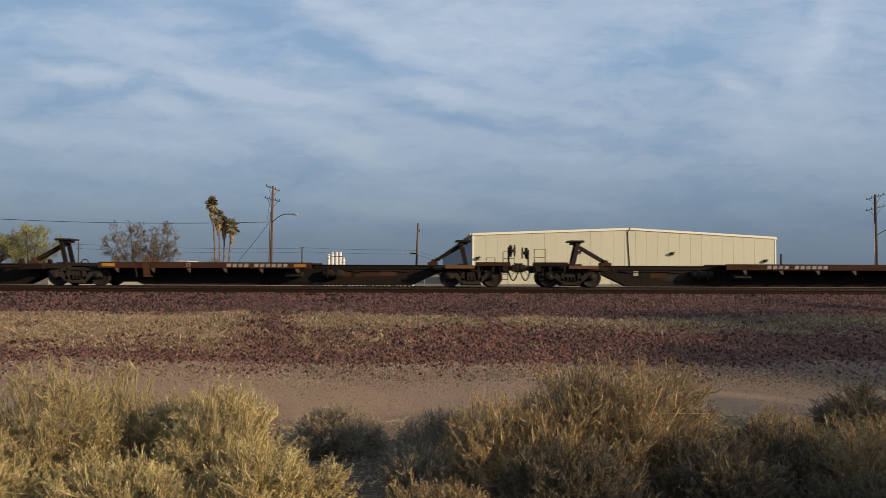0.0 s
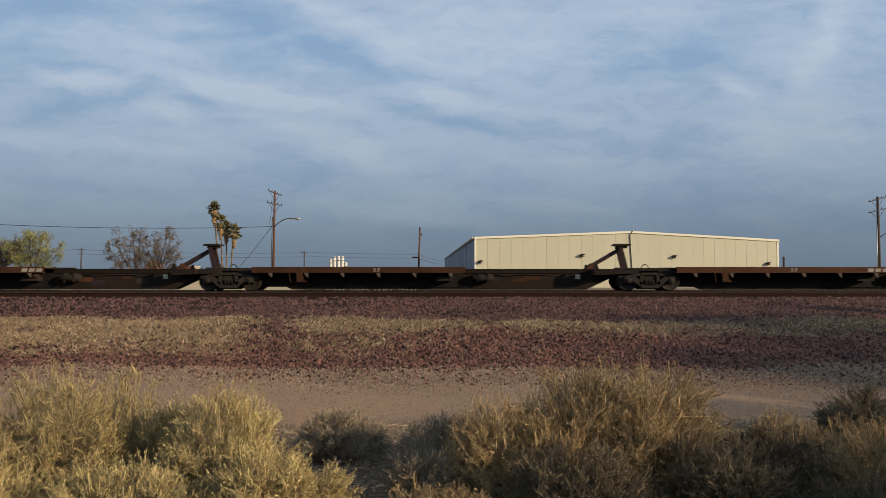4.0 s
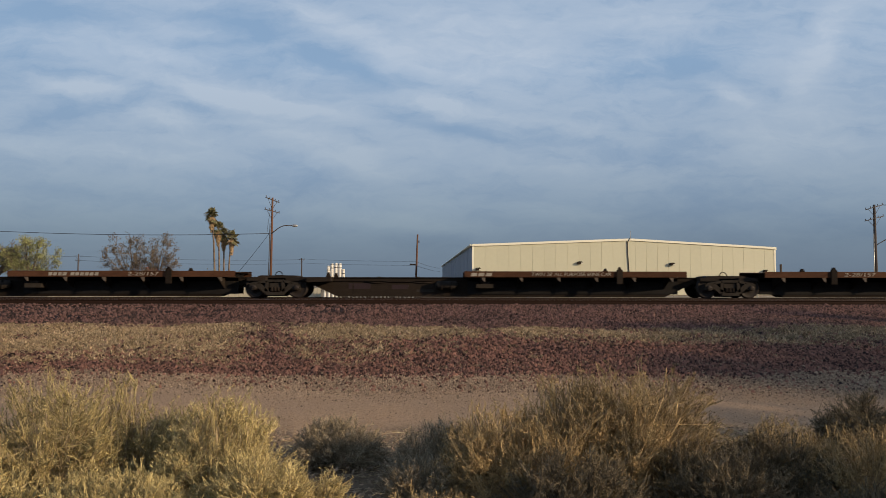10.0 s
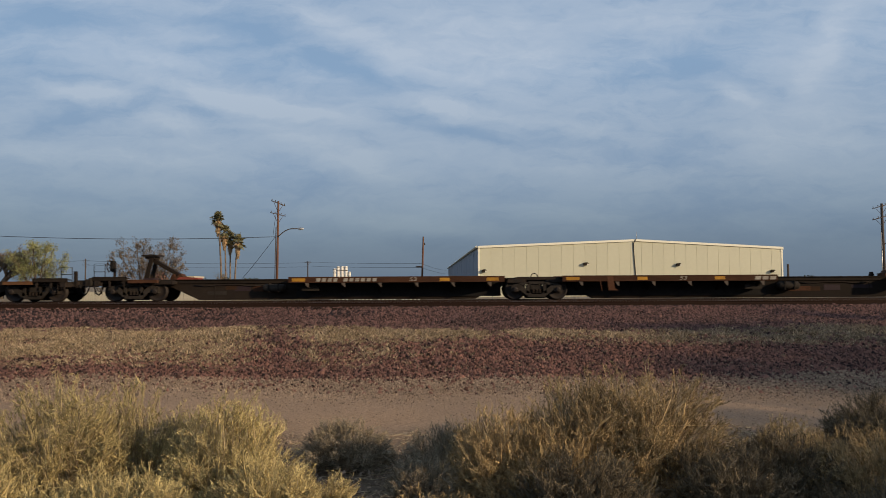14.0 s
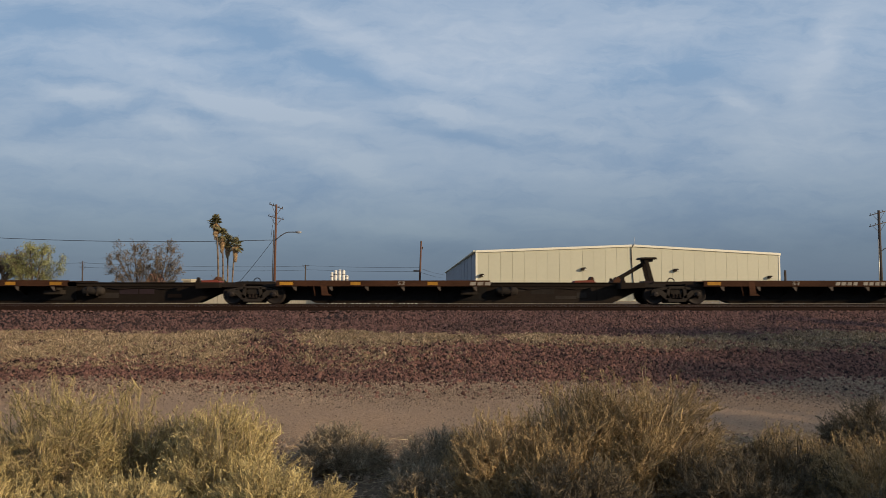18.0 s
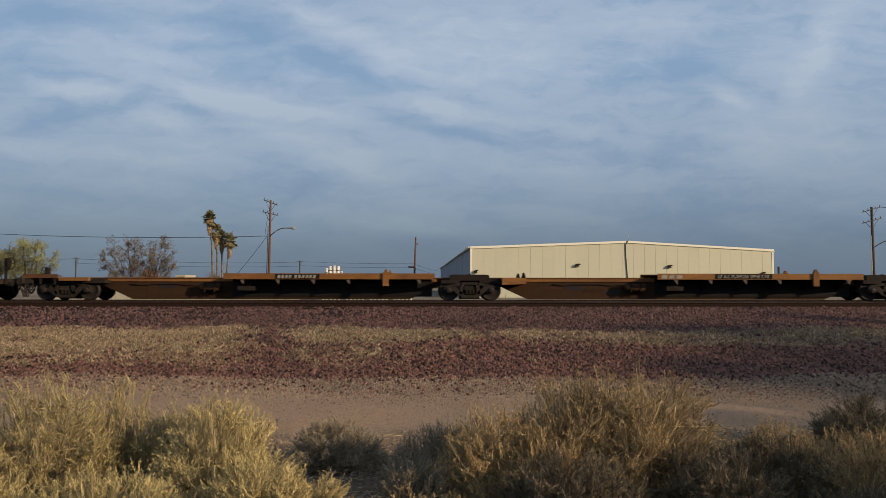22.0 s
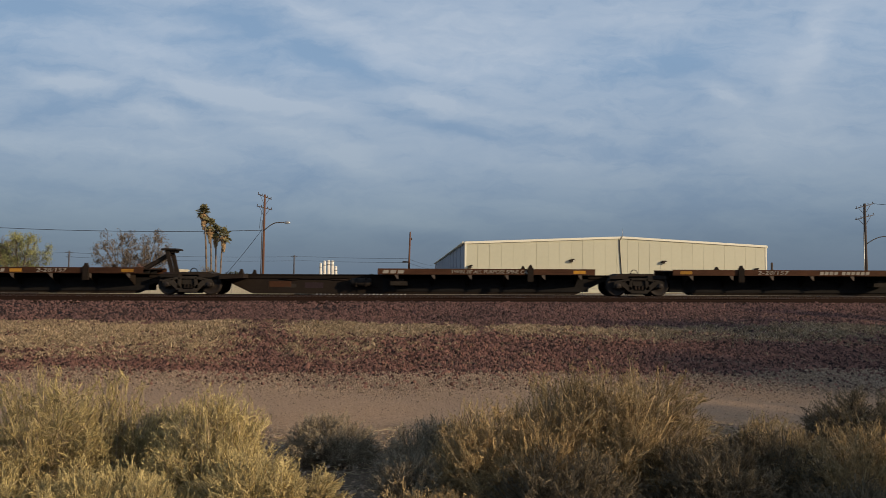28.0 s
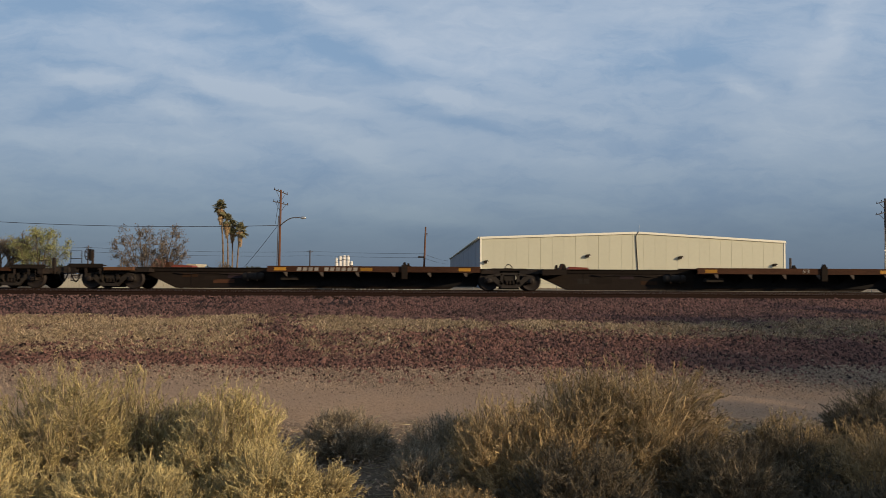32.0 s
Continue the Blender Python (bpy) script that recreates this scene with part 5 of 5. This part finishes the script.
# ---------------------------------------------------------------- trees
def branch_tree(name, label, x, y, h, spread, seed, mat_leaf, leaf_n, leaf_size, levels=5, trunk=0.22, splits=3, fork=0.35, up=0.25, bark=M_BARK, leaf_levels=2):
    """A trunk that forks into ever finer limbs, with clumps of small leaves round the outer ones."""
    r = random.Random(seed)
    t = thing(name, label, "tree", (x, y, 0.1))
    g = Geo()
    tips = []

    def grow(p, d, length, rad, level):
        q = p + d * length
        mid = p.lerp(q, 0.5) + Vector((r.uniform(-1, 1), r.uniform(-1, 1), r.uniform(-0.5, 0.5))) * length * 0.08
        sides = 7 if level < 2 else (5 if level < 4 else 3)
        g.tube(p, mid, rad, rad * 0.85, sides)
        g.tube(mid, q, rad * 0.85, rad * 0.68, sides)
        if level >= levels - leaf_levels:
            tips.append((mid, q))
        if level >= levels:
            return
        for k in range(splits + (r.random() < 0.35)):
            a = 2 * math.pi * (k + r.random() * 0.8) / splits
            side = d.orthogonal().normalized()
            side = Matrix.Rotation(a, 3, d) @ side
            tilt = r.uniform(0.4, 1.0) * spread
            nd = (d + side * tilt + Vector((0, 0, up))).normalized()
            start = p.lerp(q, r.uniform(0.55, 1.0)) if k else q
            grow(start, nd, length * r.uniform(0.62, 0.85), rad * 0.66, level + 1)

    grow(Vector((0, 0, -0.2)), Vector((r.uniform(-0.08, 0.08), 0, 1)).normalized(), h * fork, trunk, 0)
    top = max(max(a.z, b.z) for a, b in tips)
    k = h / top
    g.v = [(vx * k, vy * k, vz * k) for vx, vy, vz in g.v]
    part("trunk", g, bark, t, "branching trunk and limbs")
    rs = np.random.default_rng(seed)
    seg = np.array([[*a, *b] for a, b in tips]) * k
    pick = rs.integers(0, len(seg), leaf_n)
    f = rs.uniform(0, 1.1, (leaf_n, 1))
    c = seg[pick, :3] * (1 - f) + seg[pick, 3:] * f + rs.normal(0, leaf_size * 2.6, (leaf_n, 3))
    u = rs.normal(0, 1, (leaf_n, 3))
    u /= np.linalg.norm(u, axis=1, keepdims=True)
    w = np.cross(u, rs.normal(0, 1, (leaf_n, 3)))
    w /= np.linalg.norm(w, axis=1, keepdims=True)
    s = leaf_size * rs.uniform(0.5, 1.3, (leaf_n, 1))
    v = np.stack([c - u * s, c + w * s * 0.45, c + u * s, c - w * s * 0.45], 1).reshape(-1, 3)
    fc = np.arange(leaf_n * 4).reshape(-1, 4)
    ob = new("crown", quick_mesh("crown", v, fc, mat_leaf))
    ob.parent = t
    return t


branch_tree("leafing_tree", "bare grey tree with few leaves", -61.5, 101.0, 7.6, 1.0, 8, M_SEED, 1500, 0.08, levels=6, trunk=0.2, fork=0.18, splits=3)

def tuft_tree(name, label, x, y, h, left, right, stems, seed, leaf, per=6, spread=0.10, bark=M_BARK):
    """Many slim stems that rise from one foot and fan out, every twig ending in a tuft of leaves."""
    rs = np.random.default_rng(seed)
    t = thing(name, label, "tree", (x, y, 0.1))
    g, tufts = Geo(), []
    for s in range(stems):
        u = (s + rs.uniform(0.2, 0.8)) / stems
        ex = -left + (left + right) * u
        ez = h * (1 - 0.55 * (2 * u - 1) ** 2) * rs.uniform(0.88, 1.0)
        end = Vector((ex, rs.uniform(-2, 2), ez))
        root = Vector((rs.uniform(-0.25, 0.25), rs.uniform(-0.25, 0.25), -0.2))
        knee = Vector((ex * 0.35, end.y * 0.3, ez * 0.55))
        at = lambda f: root * ((1 - f) ** 2) + knee * (2 * f * (1 - f)) + end * (f * f)
        pts = [at(f / 6) for f in range(7)]
        for k in range(6):
            g.tube(pts[k], pts[k + 1], 0.085 - 0.012 * k, 0.073 - 0.012 * k, 5)
        tufts.append(end)
        for k in range(14):
            f = rs.uniform(0.28, 0.97)
            p = at(f)
            tan = (at(min(f + 0.05, 1)) - at(f - 0.05)).normalized()
            d = (tan + Vector(rs.normal(0, 0.58, 3)) + Vector((0, 0, 0.15))).normalized()
            q = p + d * (0.5 + 2.0 * (1.05 - f)) * rs.uniform(0.6, 1.1)
            g.tube(p, q, 0.028, 0.016, 3)
            tufts.append(q)
            for j in range(3):
                p2 = p.lerp(q, rs.uniform(0.4, 1))
                q2 = p2 + (d + Vector(rs.normal(0, 0.5, 3))).normalized() * rs.uniform(0.3, 0.75)
                g.tube(p2, q2, 0.016, 0.011, 3)
                tufts.append(q2)
    part("trunk", g, bark, t, "slim grey stems fanning from the foot")
    n = len(tufts) * per
    c = np.repeat(np.array([tuple(p) for p in tufts]), per, 0) + rs.normal(0, spread, (n, 3))
    u = rs.normal(0, 1, (n, 3))
    u /= np.linalg.norm(u, axis=1, keepdims=True)
    w = np.cross(u, rs.normal(0, 1, (n, 3)))
    w /= np.linalg.norm(w, axis=1, keepdims=True)
    s = rs.uniform(0.05, 0.12, (n, 1))
    v = np.stack([c - u * s, c + w * s * 0.5, c + u * s, c - w * s * 0.5], 1).reshape(-1, 3)
    ob = new("crown", quick_mesh("crown", v, np.arange(n * 4).reshape(-1, 4), leaf))
    ob.parent = t


tuft_tree("leafing_tree", "broad tree with fresh yellow-green spring leaves", -55.0, 98.0, 8.3, 4.6, 4.2, 13, 4, M_LEAF, 15, 0.19)
tuft_tree("bare_tree", "sparse tree with dry brown leaf tufts", -38.4, 92.0, 7.9, 4.6, 2.4, 10, 21, M_TUFT, 8, 0.12)
tuft_tree("bare_tree", "smaller sparse tree with dry leaf tufts", -36.4, 93.0, 7.7, 1.3, 3.4, 8, 33, M_TUFT, 8, 0.12)
branch_tree("small_tree", "thin leafless sapling beside the palms", -29.2, 95.0, 3.4, 0.8, 5, M_SEED, 120, 0.08, levels=4, trunk=0.06, fork=0.35, splits=3)


def palm(x, y, top, r, seed, bend):
    """A fan palm: slim trunk, skirt of dead fronds, and a head of stiff fan leaves."""
    rs = random.Random(seed)
    t = thing("fan_palm", "tall fan palm with a skirt of dead tan fronds", "palm", (x, y, 0.1), group="fan palms")
    g = Geo()
    pts = [Vector((bend * (k / 8) ** 2, 0, (top - 1.4) * k / 8)) for k in range(9)]
    for k in range(8):
        g.tube(pts[k], pts[k + 1], r * (1.25 - 0.05 * k), r * (1.20 - 0.05 * k), 9)
    part("trunk", g, M_PALMBARK, t, "slim ringed palm trunk")
    head = pts[-1]

    def fan(geo, d, stalk, size, droop):
        d = d.normalized()
        side = d.cross(Vector((0, 0, 1)))
        side = side.normalized() if side.length > 0.01 else Vector((1, 0, 0))
        tip = head + d * stalk
        geo.tube(head, tip, 0.03, 0.02, 3)
        nrm = side.cross(d)
        for k in range(11):
            a = radians(-75 + 15 * k)
            e = tip + (d * math.cos(a) + side * math.sin(a)) * size * (1 - 0.25 * abs(k - 5) / 5) - Vector((0, 0, droop * size))
            w = (side * math.cos(a) - d * math.sin(a)) * size * 0.07
            m = tip.lerp(e, 0.55) + nrm * 0.05
            geo.raw([tip, m - w, e, m + w], [(0, 1, 2, 3)])

    green, dead = Geo(), Geo()
    for k in range(52):
        a, el = rs.uniform(0, 2 * math.pi), radians(rs.uniform(-50, 85))
        h0 = head
        head = h0 - Vector((0, 0, 0.8 * rs.random() ** 1.4))
        fan(green, Vector((math.cos(a) * math.cos(el), math.sin(a) * math.cos(el), math.sin(el))), rs.uniform(0.5, 0.9), rs.uniform(0.65, 0.95), 0.3)
        head = h0
    for k in range(95):
        a, el = rs.uniform(0, 2 * math.pi), radians(rs.uniform(-88, -25))
        z = 0.4 + 2.9 * rs.random() ** 1.3
        h0 = head
        head = h0 - Vector((0, 0, z))
        fan(dead, Vector((math.cos(a) * math.cos(el), math.sin(a) * math.cos(el), math.sin(el))), rs.uniform(0.25, 0.5) * (1 - z / 4.0), rs.uniform(0.6, 0.95) * (1 - z / 5.0), 0.5)
        head = h0
    part("crown", green, M_FROND, t, "dark green fan leaves")
    part("dead_fronds", dead, M_THATCH, t, "hanging tan dead fronds")


for x, y, top, r, s, b in ((-40.2, 130, 15.3, 0.15, 1, -0.7), (-39.7, 131, 12.9, 0.13, 2, -0.3), (-39.2, 132, 11.9, 0.13, 3, -0.1), (-38.1, 131, 11.4, 0.13, 4, 0.5)):
    palm(x, y, top, r, s, b)


def far_trees():
    """Dark tree tops along the far edge of the plain."""
    for i in range(34):
        x = -260 + i * 15 + random.uniform(-6, 6)
        y = 420 + random.uniform(-30, 60)
        h, w = random.uniform(3.5, 6.5), random.uniform(3, 7)
        n = 260
        c = rng.normal(0, 1, (n, 3))
        c /= np.linalg.norm(c, axis=1, keepdims=True)
        c *= rng.uniform(0.5, 1.0, (n, 1)) * np.array([w, w * 0.6, h * 0.5])
        c[:, 2] += h * 0.55
        u = rng.normal(0, 1, (n, 3))
        wv = np.cross(u, rng.normal(0, 1, (n, 3)))
        s = 0.55
        u *= s / np.linalg.norm(u, axis=1, keepdims=True)
        wv *= s / np.linalg.norm(wv, axis=1, keepdims=True)
        v = np.stack([c - u, c + wv, c + u, c - wv], 1).reshape(-1, 3)
        t = thing("distant_tree", "dark distant bushy tree", "tree", (x, y, 0.1), group="distant trees")
        part("trunk", Geo().tube((0, 0, -0.2), (0, 0, h * 0.6), 0.25, 0.12, 6), M_BARK, t)
        ob = new("crown", quick_mesh("crown", v, np.arange(n * 4).reshape(-1, 4), M_FARLEAF))
        ob.parent = t


far_trees()


# ---------------------------------------------------------------- brush in the foreground
def ribbons(p0, p1, p2, w, segs=3):
    """Thin three-sided bent stems along quadratic curves, as arrays of vertices and faces."""
    n = len(p0)
    t = np.linspace(0, 1, segs + 1)[None, :, None]
    c = (1 - t) ** 2 * p0[:, None] + 2 * t * (1 - t) * p1[:, None] + t ** 2 * p2[:, None]
    d = p2 - p0
    d /= np.linalg.norm(d, axis=1, keepdims=True) + 1e-9
    a = np.cross(d, rng.normal(0, 1, (n, 3)))
    a /= np.linalg.norm(a, axis=1, keepdims=True) + 1e-9
    b = np.cross(d, a)
    ww = (w[:, None, None] * (1.0 - 0.65 * t))
    ring = [c + (a[:, None] * math.cos(k * 2.0944) + b[:, None] * math.sin(k * 2.0944)) * ww * 0.5 for k in range(3)]
    v = np.stack(ring, 2).reshape(-1, 3)
    f = []
    for s in range(segs):
        for k in range(3):
            j = (k + 1) % 3
            f.append((s * 3 + k, s * 3 + j, s * 3 + 3 + j, s * 3 + 3 + k))
    f = (np.array(f)[None] + (np.arange(n) * 3 * (segs + 1))[:, None, None]).reshape(-1, 4)
    return v, f


def shrub(x, y, r, h, n, mat, label, sprigs=9, stubs=7, width=0.0052, reach=0.085, group="brush by the road"):
    """A dry desert shrub: limbs that fan out into plumes of wiry stems, each beset with short stubby twigs."""
    z0 = float(ground_z(np.array(x), np.array(y)))
    sh = thing("shrub", label, "shrub", (x, y, z0), group=group)
    m = max(7, n // 20)
    az = np.arange(m) * 2.39996 + x * 3
    th = np.arccos(np.clip(np.linspace(0.97, 0.06, m) + rng.normal(0, 0.05, m), 0.02, 1))
    lump = rng.uniform(0.78, 1.04, m)
    tip = np.stack([np.cos(az) * np.sin(th) * r * lump, np.sin(az) * np.sin(th) * r * lump, np.cos(th) * h * lump + 0.06 * h], -1)
    root = np.stack([np.cos(az) * r * 0.1, np.sin(az) * r * 0.1, np.full(m, -0.03)], -1)
    knee = root + (tip - root) * 0.5 + np.array([0, 0, 0.12]) * h + rng.normal(0, 0.05, (m, 3)) * r
    v0, f0 = ribbons(root, knee, knee + (tip - knee) * 0.7, width * rng.uniform(2.0, 3.4, m), 5)
    # plumes of stems leave each limb and spread towards its tip
    k = rng.integers(0, m, n)
    t = rng.uniform(0.10, 0.70, n)[:, None]
    base = (1 - t) ** 2 * root[k] + 2 * t * (1 - t) * knee[k] + t ** 2 * tip[k]
    size = np.linalg.norm(tip[k] - root[k], axis=1, keepdims=True)
    end = base + (tip[k] - base) * rng.uniform(0.6, 1.0, (n, 1)) + rng.normal(0, 0.14, (n, 3)) * size
    end[:, 2] = np.maximum(end[:, 2], 0.03)
    rho = np.linalg.norm(end / np.array([r, r, h]), axis=1)
    end *= np.minimum(1.0, rng.uniform(0.84, 0.98, n) / rho)[:, None]
    ctl = (base + end) / 2 + rng.normal(0, 0.035, (n, 3)) * size - np.array([0, 0, 0.03]) * h
    v1, f1 = ribbons(base, ctl, end, width * rng.uniform(1.0, 2.0, n), 4)
    # stems of shaded shrubs take the darker twig colour to stand for shade
    ob = new("brushwood", quick_mesh("brushwood", np.concatenate([v0, v1]), np.concatenate([f0, f1 + len(v0)]), M_WOODY if mat in (M_TWIG, M_TWIG3) else mat))
    ob.parent = sh
    # curved branchlets along the stems, each beset with short stubs
    k = np.repeat(np.arange(n), sprigs)
    c = len(k)
    t = 1.0 - 0.80 * rng.uniform(0, 1, c)[:, None] ** 1.3
    p = (1 - t) ** 2 * base[k] + 2 * t * (1 - t) * ctl[k] + t ** 2 * end[k]
    tan = 2 * (1 - t) * (ctl[k] - base[k]) + 2 * t * (end[k] - ctl[k])
    tan /= np.linalg.norm(tan, axis=1, keepdims=True) + 1e-9
    d = tan * 0.8 + rng.normal(0, 0.42, (c, 3)) + np.array([0, 0, 0.10])
    d /= np.linalg.norm(d, axis=1, keepdims=True)
    ln = reach * rng.uniform(0.5, 1.25, (c, 1))
    bow = p + d * ln * 0.5 + rng.normal(0, 0.24, (c, 3)) * ln
    q = p + d * ln + (tan * 0.12 + np.array([0, 0, 0.12])) * ln
    v1, f1 = strips(p, bow, q, width * rng.uniform(0.8, 1.2, c))
    k2 = np.repeat(np.arange(c), stubs)
    e = len(k2)
    t = rng.uniform(0.15, 1.0, (e, 1))
    p2 = (1 - t) ** 2 * p[k2] + 2 * t * (1 - t) * bow[k2] + t ** 2 * q[k2]
    d2 = d[k2] * 0.5 + rng.normal(0, 0.55, (e, 3))
    d2 /= np.linalg.norm(d2, axis=1, keepdims=True)
    q2 = p2 + d2 * reach * 0.21 * rng.uniform(0.5, 1.3, (e, 1))
    v2, f2 = strips(p2, p2, q2, width * rng.uniform(0.7, 1.0, e), False)
    f1 = np.concatenate([f1, f2 + len(v1)])
    ob = new("foliage", quick_mesh("foliage", np.concatenate([v1, v2]), np.concatenate([f1, f2]), mat))
    ob.parent = sh
    return sh


def strips(p, c, q, w, bent=True):
    """Flat tapering slips of twig from p by c to q."""
    n = len(p)
    d = q - p
    s = np.cross(d, rng.normal(0, 1, (n, 3)))
    s *= (w / (np.linalg.norm(s, axis=1) + 1e-9) * 0.5)[:, None]
    if bent:
        v = np.stack([p - s, p + s, c + s * 0.8, c - s * 0.8, q + s * 0.5, q - s * 0.5], 1).reshape(-1, 3)
        f = (np.array([(0, 1, 2, 3), (3, 2, 4, 5)])[None] + (np.arange(n) * 6)[:, None, None]).reshape(-1, 4)
    else:
        v = np.stack([p - s, p + s, q + s * 0.75, q - s * 0.75], 1).reshape(-1, 3)
        f = np.arange(n * 4).reshape(-1, 4)
    return v, f


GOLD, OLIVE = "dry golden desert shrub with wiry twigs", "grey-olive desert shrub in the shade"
SHADED = "low desert shrub with shade put into its dark umber colour"
TAWNY = "tawny desert shrub with pale wiry stems"
SHRUBS = (
    (-2.95, 5.6, 0.74, 1.12, 520, M_TWIG, GOLD), (-3.75, 5.4, 0.60, 0.74, 380, M_TWIG, GOLD), (-2.28, 6.2, 0.55, 0.72, 340, M_TWIG2, OLIVE), (-2.48, 5.8, 0.50, 1.08, 230, M_TWIG, GOLD), (-1.78, 4.5, 0.46, 0.52, 300, M_TWIG, GOLD),
    (-1.60, 5.4, 0.56, 1.02, 420, M_TWIG, GOLD), (-2.12, 5.95, 0.42, 0.88, 200, M_TWIG, GOLD), (-1.18, 4.75, 0.44, 0.66, 380, M_TWIG, GOLD), (-0.93, 5.0, 0.40, 0.50, 260, M_TWIG, GOLD), (-2.1, 4.7, 0.60, 0.57, 440, M_TWIG, GOLD),
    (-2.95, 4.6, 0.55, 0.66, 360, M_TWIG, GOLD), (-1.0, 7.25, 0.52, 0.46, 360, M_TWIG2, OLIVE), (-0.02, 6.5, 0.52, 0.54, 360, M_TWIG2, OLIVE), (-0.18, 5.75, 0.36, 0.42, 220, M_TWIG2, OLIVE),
)
TAWNY_SHRUBS = (
    (0.42, 5.7, 0.56, 0.86, 420, M_TWIG3, TAWNY), (0.78, 5.55, 0.40, 0.76, 260, M_TWIG3, TAWNY), (1.02, 5.9, 0.66, 1.02, 520, M_TWIG3, TAWNY), (1.58, 6.0, 0.86, 1.12, 520, M_TWIG3, TAWNY), (1.40, 5.7, 0.50, 0.86, 300, M_TWIG3, TAWNY),
    (0.90, 5.0, 0.60, 0.60, 400, M_TWIG4, SHADED), (1.95, 5.3, 0.58, 0.62, 400, M_TWIG4, SHADED), (2.55, 5.7, 0.55, 0.62, 400, M_TWIG4, SHADED),
    (3.20, 5.5, 0.66, 0.72, 420, M_TWIG3, TAWNY), (2.78, 6.0, 0.46, 0.66, 300, M_TWIG3, TAWNY), (4.35, 7.4, 0.68, 0.61, 440, M_TWIG4, SHADED), (2.7, 4.6, 0.65, 0.48, 360, M_TWIG4, SHADED),
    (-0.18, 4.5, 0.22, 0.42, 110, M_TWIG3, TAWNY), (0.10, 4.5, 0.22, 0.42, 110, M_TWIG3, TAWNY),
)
# unseen shrubs, added right of the view to shade the lower brush
UNSEEN_SHADE_SHRUBS = (
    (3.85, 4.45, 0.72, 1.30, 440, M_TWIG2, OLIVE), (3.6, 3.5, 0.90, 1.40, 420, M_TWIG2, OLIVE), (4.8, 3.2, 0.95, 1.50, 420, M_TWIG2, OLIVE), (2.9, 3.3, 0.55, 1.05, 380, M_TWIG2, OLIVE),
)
for x, y, r, h, n, m, lab in SHRUBS + TAWNY_SHRUBS + UNSEEN_SHADE_SHRUBS:
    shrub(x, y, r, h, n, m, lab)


def litter():
    """Dry sticks and broken stems on the soil between the shrubs."""
    n = 5200
    y = rng.uniform(4.6, 8.6, n)
    x = rng.uniform(-1, 1, n) * (0.6 + 0.6 * y)
    az = rng.uniform(0, 2 * np.pi, n)
    ln = rng.uniform(0.05, 0.24, n)[:, None]
    p = np.stack([x, y, ground_z(x, y) + rng.uniform(0.004, 0.03, n)], -1)
    q = p + np.stack([np.cos(az), np.sin(az), rng.uniform(-0.05, 0.25, n)], -1) * ln
    c = (p + q) / 2 + rng.normal(0, 0.012, (n, 3))
    v, f = ribbons(p, c, q, rng.uniform(0.004, 0.011, n), 2)
    ob = new("stick_litter", quick_mesh("stick_litter", v, f, M_WOODY))
    tagged(ob, "dry sticks and stems littering the soil", "litter", kind="stuff")


litter()

# unseen thin trees, added right of the view to lay broken shade over the verge
for k, (x, y, h, n) in enumerate(((24.8, -5.5, 7.0, 2000), (25.4, -1.0, 7.2, 1900), (26.0, 4.0, 7.6, 1800), (26.6, 9.0, 7.8, 850), (28.6, 14.5, 7.4, 300))):
    branch_tree("roadside_tree", "unseen thin-leaved tree added to cast shade", x, y, h, 1.05, 40 + k, M_FARLEAF, n, 0.17, levels=5, trunk=0.2, fork=0.22, up=0.15)


# ---------------------------------------------------------------- movement of the train
def motions():
    for car in CARS:
        x0 = car["origin"]
        walk(car, [(t, pose(x0 - shift(t), FAR_Y, RAIL_Z)) for t in range(33)])
    steps = [k / 30 for k in range(0, 961)]
    turns = [-degrees_of(shift(t)) for t in steps]
    for wheel, x in WHEELS:
        walk(wheel, [(t, pose(x, 0, 0.43, 0, a, 0)) for t, a in zip(steps, turns)])


def degrees_of(metres):
    return math.degrees(metres / 0.43)


motions()
